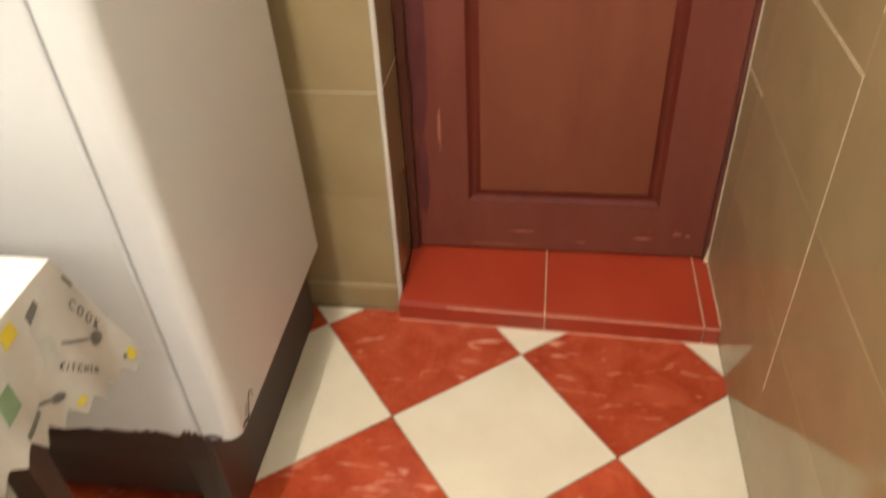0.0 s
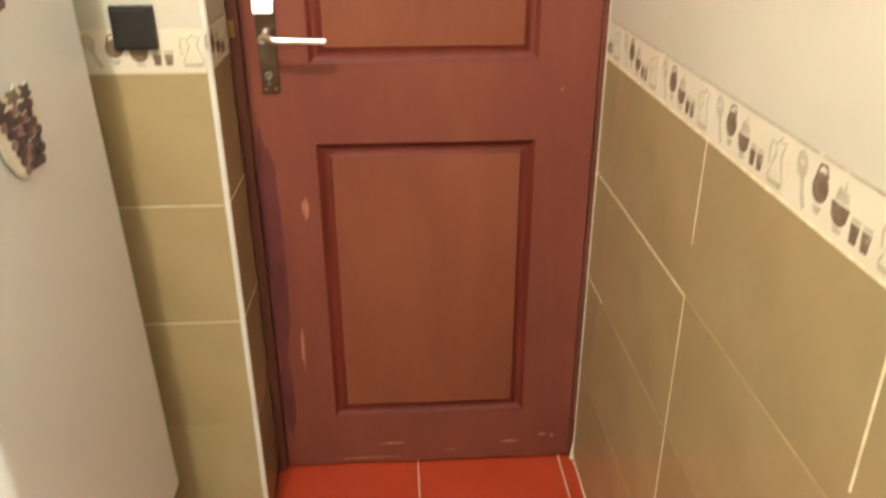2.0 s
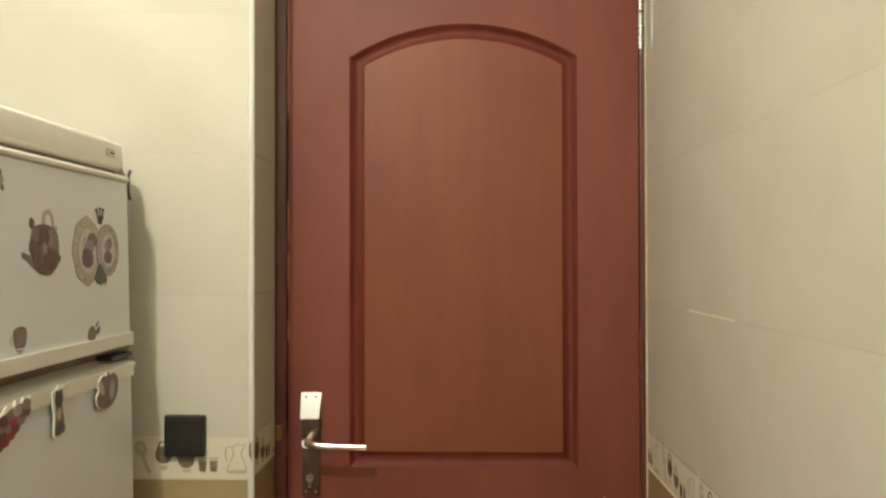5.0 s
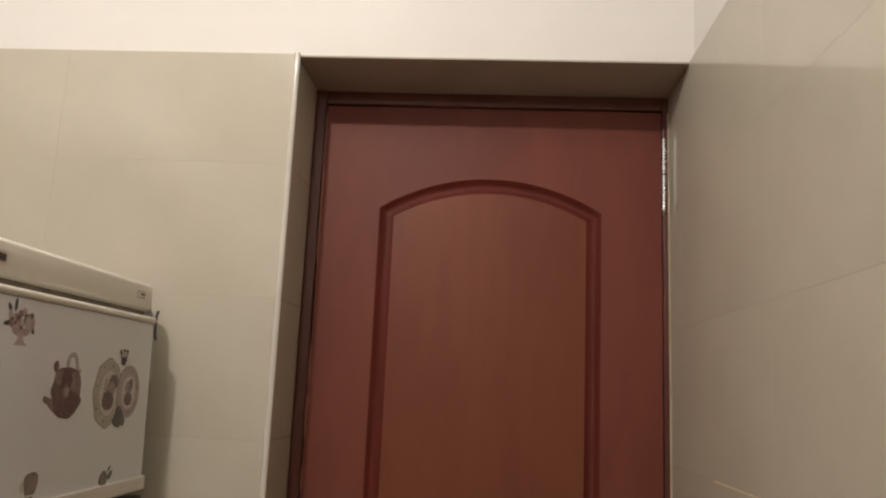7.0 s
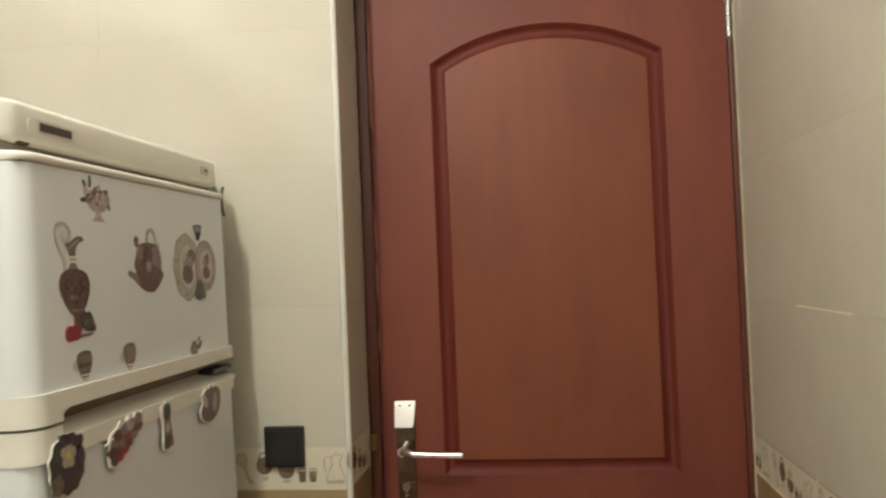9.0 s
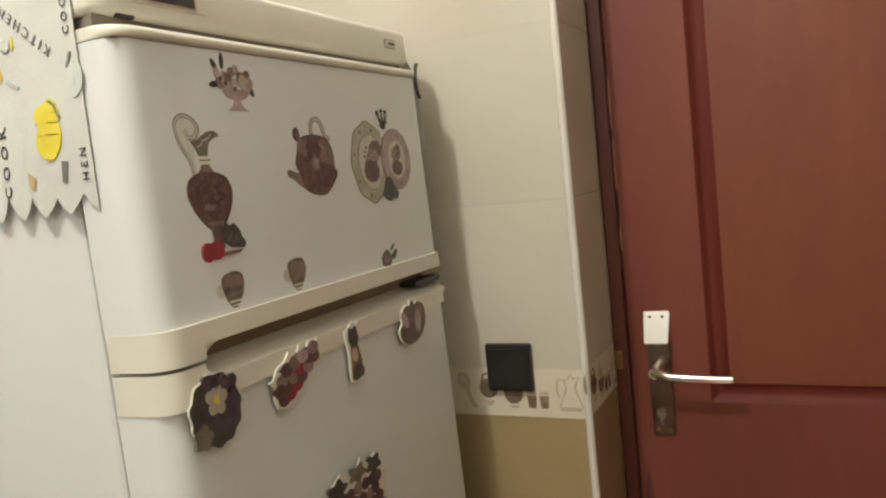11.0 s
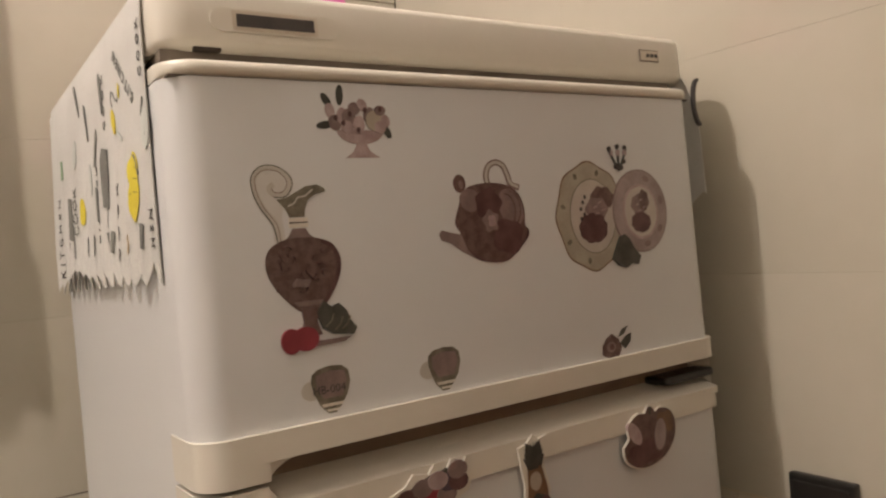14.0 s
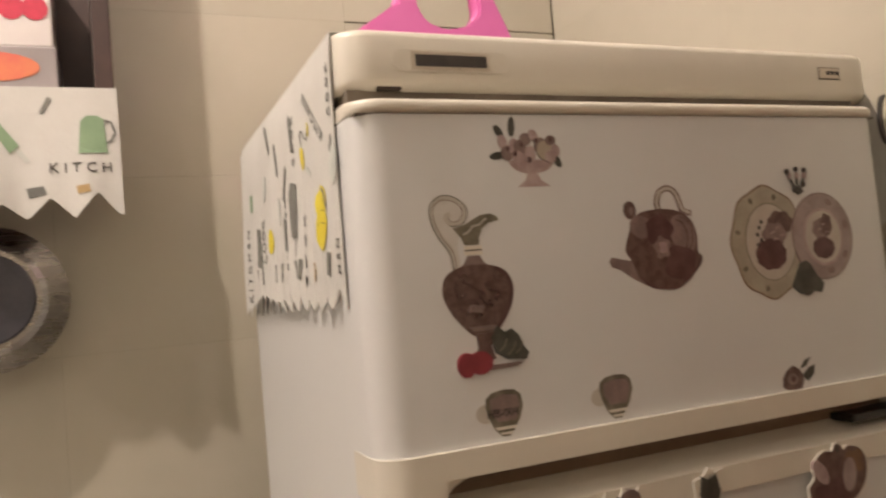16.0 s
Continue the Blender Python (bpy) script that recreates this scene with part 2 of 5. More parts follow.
def prism(bm, pts, h, place=lambda u, v, w: (w, u, v)):
    """A flat plate with the outline pts (u, v) and thickness h; place() maps u, v and the height to the mesh."""
    low = [bm.verts.new(place(u, v, 0)) for u, v in pts]
    top = [bm.verts.new(place(u, v, h)) for u, v in pts]
    n = len(pts)
    bm.faces.new(top)
    bm.faces.new(low[::-1])
    for i in range(n):
        bm.faces.new((low[i], low[(i + 1) % n], top[(i + 1) % n], top[i]))
    return bm


def part(name, bm, mat, parent=None, label="", smooth=False, kind=""):
    bmesh.ops.recalc_face_normals(bm, faces=bm.faces)
    me = bpy.data.meshes.new(name)
    bm.to_mesh(me)
    bm.free()
    me.materials.append(mat)
    if smooth:
        for f in me.polygons:
            f.use_smooth = True
        me.set_sharp_from_angle(angle=radians(32))
    ob = new(name, me)
    ob.parent = parent
    return tagged(ob, label, kind=kind)


def bm_new():
    return bmesh.new()


def thing(name, label, category, m=None, group="", kind=""):
    ob = new(name)
    if m is not None:
        ob.matrix_basis = m
    return tagged(ob, label, category, group, kind)


def ellipse(cu, cv, ru, rv, n=20, a0=0.0, a1=2 * math.pi, tilt=0.0):
    full = abs(a1 - a0) > 6.28
    out = []
    for i in range(n):
        a = a0 + (a1 - a0) * i / (n if full else n - 1)
        u, v = ru * math.cos(a), rv * math.sin(a)
        out.append((cu + u * math.cos(tilt) - v * math.sin(tilt), cv + u * math.sin(tilt) + v * math.cos(tilt)))
    return out


def band(path, w):
    """The outline of a strip of width w along a line of points."""
    left, right = [], []
    for i, (u, v) in enumerate(path):
        a, b = path[max(i - 1, 0)], path[min(i + 1, len(path) - 1)]
        d = math.hypot(b[0] - a[0], b[1] - a[1]) or 1
        nu, nv = -(b[1] - a[1]) / d * w / 2, (b[0] - a[0]) / d * w / 2
        left.append((u + nu, v + nv))
        right.append((u - nu, v - nv))
    return left + right[::-1]


def eased(path, n=5):
    """A smooth line through the points."""
    out = []
    P = [path[0], *path, path[-1]]
    for i in range(1, len(P) - 2):
        for k in range(n):
            s = k / n
            out.append(tuple(0.5 * (2 * P[i][c] + (P[i + 1][c] - P[i - 1][c]) * s + (2 * P[i - 1][c] - 5 * P[i][c] + 4 * P[i + 1][c] - P[i + 2][c]) * s * s
                                    + (3 * P[i][c] - P[i - 1][c] - 3 * P[i + 1][c] + P[i + 2][c]) * s ** 3) for c in (0, 1)))
    return out + [path[-1]]


# ---- the plan ----
RW, LW, FW, LEAF, BACK = 0.352, -1.265, 1.354, 1.535, -2.90
CEIL, TILED, LINTEL, JAMB = 2.75, 2.124, 2.119, -0.385
BORD0, BORD1 = 1.055, 1.130
ROWS_LOW = [0.071, 0.319, 0.567, 0.815, BORD0]
ROWS_UP = [BORD1, 1.382, 1.634, 1.886, TILED]

# ---- large structure: cores of the walls, 6 mm behind the tile faces ----
T = 0.006
right_core = part("wall_right", box(bm_new(), RW + T, RW + 0.14, BACK - 0.1, LEAF + 0.16, -0.05, TILED - 0.002), M["grout"], None, "tiled wall with beige glazed tiles and printed border", kind="structure")
left_core = part("wall_left", box(bm_new(), LW - 0.14, LW - T, BACK - 0.1, FW + 0.3, -0.05, TILED - 0.002), M["gasket"], None, "wall with large cream glazed tiles", kind="structure")
far_core = part("wall_far", box(bm_new(), LW - T, JAMB - T, FW + T, FW + 0.3, -0.05, TILED - 0.002), M["grout"], None, "tiled wall beside the door, cream above and beige below", kind="structure")
# unseen back wall; its distance and tiles keep the bounced light low
back_core = part("wall_back", box(bm_new(), LW - T, RW + T, BACK - 0.12, BACK - T, -0.05, TILED - 0.002), M["grout"], None, "unseen back wall closing the room, cream tiles over beige tiles", kind="structure")
# the soffit gets no direct light; its grey-brown is painted shade
part("wall_above_door", box(bm_new(), JAMB - T, RW + T, FW + 0.003, FW + 0.32, LINTEL, TILED - 0.002), M["lintel"], None, "soffit over the door recess, its shade put into a grey-brown colour", kind="structure")
# painted walls over the tiles, set back behind the tile faces
SET = 0.012
for name_, a in (("wall_upper_right", (RW + SET, RW + 0.14, BACK - 0.12, FW + SET, TILED - 0.002, CEIL)), ("wall_upper_left", (LW - 0.14, LW - SET, BACK - 0.12, FW + SET, TILED - 0.002, CEIL)),
                 ("wall_upper_far", (LW - 0.14, RW + 0.14, FW + SET, FW + 0.32, TILED - 0.002, CEIL)), ("wall_upper_back", (LW - SET, RW + SET, BACK - 0.12, BACK - SET, TILED - 0.002, CEIL))):
    part(name_, box(bm_new(), *a), M["plaster"], None, "white painted wall over the tiles", kind="structure")
part("wall_behind_door", box(bm_new(), JAMB - T, RW + T, LEAF + 0.05, LEAF + 0.14, -0.05, LINTEL), M["wood_frame"], None, "dark closing wall behind the door", kind="structure")
part("ceiling", box(bm_new(), LW - 0.14, RW + 0.14, BACK - 0.12, FW + 0.3, CEIL, CEIL + 0.1), M["plaster"], None, "white painted ceiling", kind="structure")
floor = part("floor", box(bm_new(), LW - T, RW + T, BACK, FW, -0.06, -0.003), M["floor_grout"], None, "chequered floor of red marbled and ivory tiles", kind="structure")

# ---- door ----
def outline(xl, xr, zb, zs, zt, i, n=17):
    """A closed outline inset by i; zt over zs gives an arched top."""
    pts = [(xl + i, zb + i), (xr - i, zb + i)]
    if zt <= zs:
        return pts + [(xr - i - (xr - xl - 2 * i) * k / (n - 1), zs - i) for k in range(n)]
    half, rise = (xr - xl) / 2, zt - zs
    R = (half * half + rise * rise) / (2 * rise)
    cx, cz = (xl + xr) / 2, zt - R
    for k in range(n):
        x = (half - i) * (1 - 2 * k / (n - 1))
        pts.append((cx + x, cz + math.sqrt((R - i) ** 2 - x * x)))
    return pts


def door_leaf():
    door = thing("door_1", "closed red-brown varnished wooden door with two recessed panels", "door", kind="structure")
    x0, x1, z0, z1 = -0.361, 0.338, 0.056, 2.088
    panels = [(-0.236, 0.218, 0.200, 0.886, 0.886), (-0.238, 0.217, 1.050, 1.870, 1.936)]
    bm = bm_new()
    y = LEAF
    # face of the leaf round the two panels, as strips that follow the panel outlines
    V = lambda x, z, d=0.0: bm.verts.new((x, y + d, z))
    for k, (xl, xr, zb, zs, zt) in enumerate(panels):
        lo, hi = (z0, 0.968) if k == 0 else (0.968, z1)
        o = outline(xl, xr, zb, zs, zt, 0)
        top = o[2:]
        bm.faces.new([V(x0, lo), V(x1, lo), V(*o[1]), V(*o[0])])
        bm.faces.new([V(x1, lo), V(x1, hi), V(*top[0]), V(*o[1])])
        bm.faces.new([V(x0, hi), V(x0, lo), V(*o[0]), V(*top[-1])])
        us = [x1 + (x0 - x1) * i / (len(top) - 1) for i in range(len(top))]
        for i in range(len(top) - 1):
            bm.faces.new([V(us[i], hi), V(us[i + 1], hi), V(*top[i + 1]), V(*top[i])])
    bmesh.ops.remove_doubles(bm, verts=bm.verts, dist=1e-5)
    # sides of the leaf
    for a, b in (((x0, z0), (x0, z1)), ((x1, z1), (x1, z0)), ((x0, z1), (x1, z1)), ((x1, z0), (x0, z0))):
        bm.faces.new([V(*a), V(*b), V(*b, 0.042), V(*a, 0.042)])
    part("leaf", bm, M["wood"], door)
    for k, (xl, xr, zb, zs, zt) in enumerate(panels):
        steps = [(0, 0), (0.003, 0.0015), (0.007, 0.006), (0.012, 0.0095), (0.018, 0.0100), (0.024, 0.0075), (0.028, 0.0050), (0.030, 0.0040)]
        bm = bm_new()
        loops = []
        for i, d in steps:
            loops.append([bm.verts.new((x, y + d, z)) for x, z in outline(xl, xr, zb, zs, zt, i)])
        for a, b in zip(loops, loops[1:]):
            for j in range(len(a)):
                bm.faces.new((a[j], a[(j + 1) % len(a)], b[(j + 1) % len(a)], b[j]))
        # moulding in a darker red than leaf and panel
        part("moulding", bm, M["wood_edge"], door, "dark red moulding", smooth=True)
        bm = bm_new()
        a = [bm.verts.new((x, y + 0.004, z)) for x, z in outline(xl, xr, zb, zs, zt, 0.030)]
        b = [bm.verts.new((x, y + 0.0015, z)) for x, z in outline(xl, xr, zb, zs, zt, 0.056)]
        for j in range(len(a)):
            bm.faces.new((a[j], a[(j + 1) % len(a)], b[(j + 1) % len(a)], b[j]))
        bm.faces.new(b)
        part("panel", bm, M["wood_panel"], door, smooth=True)
    # lock plate, lever, cylinder
    def tapered(rows_):
        """A plate on the leaf whose half width and thickness change from row to row."""
        bm = bm_new()
        front = [[bm.verts.new((-0.314 + q * hw, LEAF - th, z)) for q in (-1, 1)] for z, hw, th in rows_]
        rear = [[bm.verts.new((-0.314 + q * hw, LEAF, z)) for q in (-1, 1)] for z, hw, th in rows_]
        for k in range(len(rows_) - 1):
            bm.faces.new((front[k][0], front[k][1], front[k + 1][1], front[k + 1][0]))
            bm.faces.new((front[k][0], front[k + 1][0], rear[k + 1][0], rear[k][0]))
            bm.faces.new((front[k][1], rear[k][1], rear[k + 1][1], front[k + 1][1]))
        bm.faces.new((front[0][0], rear[0][0], rear[0][1], front[0][1]))
        bm.faces.new((front[-1][0], front[-1][1], rear[-1][1], rear[-1][0]))
        bmesh.ops.bevel(bm, geom=[e for e in bm.edges if not e.is_boundary], offset=0.0012, segments=2, affect="EDGES")
        return bm

    # lower plate: the dark mirror image is painted as base colour
    plate = part("lock_plate", tapered([(1.1495, 0.0184, 0.0080), (0.994, 0.0175, 0.0070)]), M["reflection_metal"], door, "metal lock plate with a dark reflection put into its colour")
    # upper part tilted so that its face mirrors the bright ceiling
    part("lock_cover", tapered([(1.199, 0.021, 0.002), (1.150, 0.0185, 0.024), (1.146, 0.0183, 0.0085)]), M["chrome"], plate, "polished chrome wedge over the lock")
    bm = rod(bm_new(), (-0.3145, LEAF - 0.006, 1.108), (-0.3145, LEAF - 0.052, 1.108), 0.0125, 0.009)
    tube(bm, [(-0.3145, LEAF - 0.047, 1.110), (-0.306, LEAF - 0.054, 1.108), (-0.290, LEAF - 0.057, 1.105), (-0.250, LEAF - 0.058, 1.104), (-0.197, LEAF - 0.056, 1.103)], [0.008, 0.0078, 0.0072, 0.0068, 0.0066], 12)
    part("lever", bm, M["chrome"], plate, "chrome door lever", smooth=True)
    bm = rod(bm_new(), (-0.316, LEAF - 0.006, 1.031), (-0.316, LEAF - 0.011, 1.031), 0.0075)
    box(bm, -0.3185, -0.3135, LEAF - 0.0105, LEAF - 0.006, 1.012, 1.028)
    part("cylinder", bm, M["steel"], plate, "dull metal key cylinder")
    for z, d_ in ((1.190, 0.0045), (1.003, 0.0065)):
        for x in (-0.324, -0.304):
            part("screw", rod(bm_new(), (x, LEAF - d_, z), (x, LEAF - d_ - 0.002, z), 0.0028, seg=8), M["brass"], plate)
    # worn edge, scuffs at the foot and flaked varnish
    rng = random.Random(4)
    for k_, (x, z, w, h, m) in enumerate(((-0.343, 0.64, 0.050, 0.54, "wood_stain"), (-0.343, 0.27, 0.026, 0.24, "wood_stain"))):
        pts = []
        for k in range(26):
            a = 2 * math.pi * k / 26
            pts.append((max(x + w / 2 * math.cos(a) * (1 + rng.uniform(-0.12, 0.1)), -0.3605), z + h / 2 * math.copysign(abs(math.sin(a)) ** 0.8, math.sin(a)) * (1 + rng.uniform(-0.12, 0.1))))
        part("stain", prism(bm_new(), pts, 0.0006 + 0.0004 * k_, lambda u, v, q: (u, LEAF - q, v)), M[m], door, "dark worn patch of varnish")
    for x, z, w, h in ((-0.10, 0.112, 0.075, 0.006), (0.19, 0.105, 0.05, 0.007), (0.27, 0.122, 0.022, 0.011), (0.04, 0.085, 0.03, 0.004), (-0.268, 0.745, 0.016, 0.05), (-0.30, 0.40, 0.009, 0.12), (-0.16, 0.07, 0.16, 0.003), (0.295, 0.118, 0.014, 0.008)):
        pts = [(x + w / 2 * math.cos(2 * math.pi * k / 15) * rng.uniform(0.6, 1.1), z + h / 2 * math.sin(2 * math.pi * k / 15) * rng.uniform(0.5, 1.2)) for k in range(15)]
        part("scuff", prism(bm_new(), pts, 0.0006, lambda u, v, q: (u, LEAF - q, v)), M["wood_bare_and_glint"], door, "pale scuff in the varnish")
    part("scuff", prism(bm_new(), ellipse(0.268, 0.992, 0.003, 0.003, 8), 0.0012, lambda u, v, q: (u, LEAF - q, v)), M["wood_bare_and_glint"], door)
    # hinges
    for z in (1.88, 1.16, 0.36):
        bm = rod(bm_new(), (0.342, LEAF - 0.004, z), (0.342, LEAF - 0.004, z + 0.072), 0.0055, seg=12)
        rod(bm, (0.342, LEAF - 0.004, z + 0.076), (0.342, LEAF - 0.004, z + 0.15), 0.0055, seg=12)
        rod(bm, (0.342, LEAF - 0.004, z - 0.012), (0.342, LEAF - 0.004, z), 0.002, 0.005, seg=10)
        part("hinge", bm, M["steel"] if z > 1.8 else M["wood_frame"], door, "metal barrel hinge")
    # glint along the lock side, painted as a thin pale line
    for za, zb in ((1.40, 1.48), (1.50, 1.58), (1.75, 2.07), (1.30, 1.34)):
        part("edge_glint", box(bm_new(), -0.3622, -0.3595, LEAF - 0.0008, LEAF + 0.006, za, zb), M["wood_bare_and_glint"], door, "pale painted glint along the lock edge")
    # frame
    fr = thing("door_frame", "dark wooden door frame set into the recess", "door frame", kind="structure")
    for a in ((JAMB, -0.3635, LEAF - 0.010, LEAF + 0.05, 0.05, LINTEL), (-0.3635, 0.3395, LEAF - 0.006, LEAF + 0.05, 2.091, LINTEL), (0.3395, RW, LEAF - 0.006, LEAF + 0.05, 0.05, LINTEL)):
        part("frame_bar", box(bm_new(), *a, bevel=0.002), M["wood_frame"], fr)
    part("filler", box(bm_new(), RW - 0.0030, RW - 0.0004, LEAF - 0.0105, LEAF - 0.0064, 0.06, 2.085, 0.0008, 1), M["grout"], fr, "pale filler between frame and tiles")
    part("strike_plate", box(bm_new(), JAMB + 0.0005, -0.372, LEAF - 0.016, LEAF - 0.009, 1.105, 1.135, 0.001), M["brass"], fr, "small brass strike plate")


door_leaf()

# recess: raised sill of red tiles
def sill_front(x):
    """The threshold is laid a little askew: its front stands further out beside the right wall."""
    return 1.324 - 0.0365 * (x - JAMB)


def sill_slab(xa, xb, back, z0, z1, out=0.0, deep=None):
    """A slab between xa and xb from the skewed front to the line back, or deep behind the front."""
    fa, fb = sill_front(xa) - out, sill_front(xb) - out
    ba, bb = (back, back) if deep is None else (fa + deep, fb + deep)
    bm = prism(bm_new(), [(xa, fa), (xb, fb), (xb, bb), (xa, ba)], z1 - z0, lambda u, v, w: (u, v, z0 + w))
    bmesh.ops.bevel(bm, geom=[e for e in bm.edges if all(v.co.z > z1 - 1e-5 for v in e.verts)], offset=0.0012, segments=1, affect="EDGES")
    return bm


sill = part("door_sill", sill_slab(JAMB, RW, LEAF + 0.045, -0.004, 0.040), M["grout_white"], None, "raised threshold of glossy red tiles with pale joints", kind="structure")
for a, b in ((JAMB + 0.001, -0.0415), (-0.0385, 0.3145), (0.3175, RW - 0.002)):
    part("tile", sill_slab(a, b, LEAF + 0.040, 0.0402, 0.048), M["sill_red"], sill)
    part("tile", sill_slab(a, b, 0, 0.002, 0.0455, 0.008, 0.0078), M["sill_red"], sill)
for a, b in ((-0.0414, -0.0386), (0.3146, 0.3174)):
    part("grout_line", sill_slab(a, b, LEAF + 0.039, 0.0403, 0.0476), M["grout_white"], sill)
for z0, z1, out, xa in ((0.0445, 0.0484, 0.0087, -0.27), (-0.003, 0.0022, 0.0115, JAMB)):
    part("grout_line", sill_slab(xa, RW - 0.001, 0, z0, z1, out, 0.0028), M["grout_pink"], sill)
# filler in the corners at the foot of the door
part("filler", tube(bm_new(), [(RW - 0.002, LEAF - 0.004, 0.048 + 0.012 * k) for k in range(5)], [0.009, 0.007, 0.005, 0.004, 0.002], 8), M["grout_white"], sill, "pale filler in the corner", smooth=True)
part("filler", box(bm_new(), RW - 0.0025, RW - 0.0003, FW - 0.055, LEAF - 0.008, 0.0475, 0.0515, 0.0006, 1), M["grout_white"], sill, "pale filler along the wall")

# white corner trim of the recess
part("corner_trim", tube(bm_new(), [(JAMB - 0.001, FW - 0.001, 0.0), (JAMB - 0.001, FW - 0.001, TILED)], 0.0060, 12), M["plastic_white"], None, "white plastic tile corner trim", smooth=True, kind="structure")


# ---- fridge on its dark stand; it leans back a little ----
FR = Matrix.Translation((-0.531, 0.731, 0.277)) @ Matrix.Rotation(radians(-1.4), 4, "Y") @ Matrix.Translation((0, 0, -0.277))
FWID = 0.534


def curve_door(bm, z0, z1, depth=0.062, r=0.024, wide=FWID):
    """A door slab with rounded upright edges, front at x = 0."""
    pts = []
    for k in range(7):
        a = math.pi / 2 * k / 6
        pts.append((r - r * math.cos(a), -r + r * math.sin(a)))
    left = list(pts)
    right = [(wide - u, v) for u, v in reversed(pts)]
    prof = [(0.0, -depth)] + left + right + [(wide, -depth)]
    return prism(bm, prof, z1 - z0, lambda u, v, w: (v, u, z0 + w))


def lip(bm, z0, z1, a, b_, near_round=True, far_round=True, r=0.024, out=0.0025):
    """A bar across the door from a to b_, rounded in plan at its ends like the door."""
    near = [(a - 0.001 + r - r * math.cos(math.pi / 2 * k / 6), out - r + r * math.sin(math.pi / 2 * k / 6)) for k in range(7)] if near_round else [(a, out if a < FWID - 0.03 else out - 0.006)]
    far = [(b_ + 0.001 - r + r * math.sin(math.pi / 2 * k / 6), out - r + r * math.cos(math.pi / 2 * k / 6)) for k in range(7)] if far_round and b_ - a > 0.03 else [(b_ + (0.001 if b_ == FWID else 0), out if b_ < FWID else out - 0.020)]
    pts = [(near[0][0], -0.060)] + near + far + [(far[-1][0], -0.060)]
    return prism(bm, pts, z1 - z0, lambda u, v, w: (v, u, z0 + w))


def moulded(levels, wide, r, depth=0.06):
    """A bar across the front with rounded ends; levels give the height and how far its face stands out there."""
    bm = bm_new()
    rings = []
    for z, out in levels:
        arc = [(r - r * math.cos(math.pi / 2 * k / 8), out - r + r * math.sin(math.pi / 2 * k / 8)) for k in range(9)]
        line = [(0.0, -depth)] + arc + [(wide - u, v) for u, v in reversed(arc)] + [(wide, -depth)]
        rings.append([bm.verts.new((v, u, z)) for u, v in line])
    for a, b in zip(rings, rings[1:]):
        for k in range(len(a)):
            bm.faces.new((a[k], a[(k + 1) % len(a)], b[(k + 1) % len(a)], b[k]))
    bm.faces.new(rings[0])
    bm.faces.new(rings[-1])
    return bm


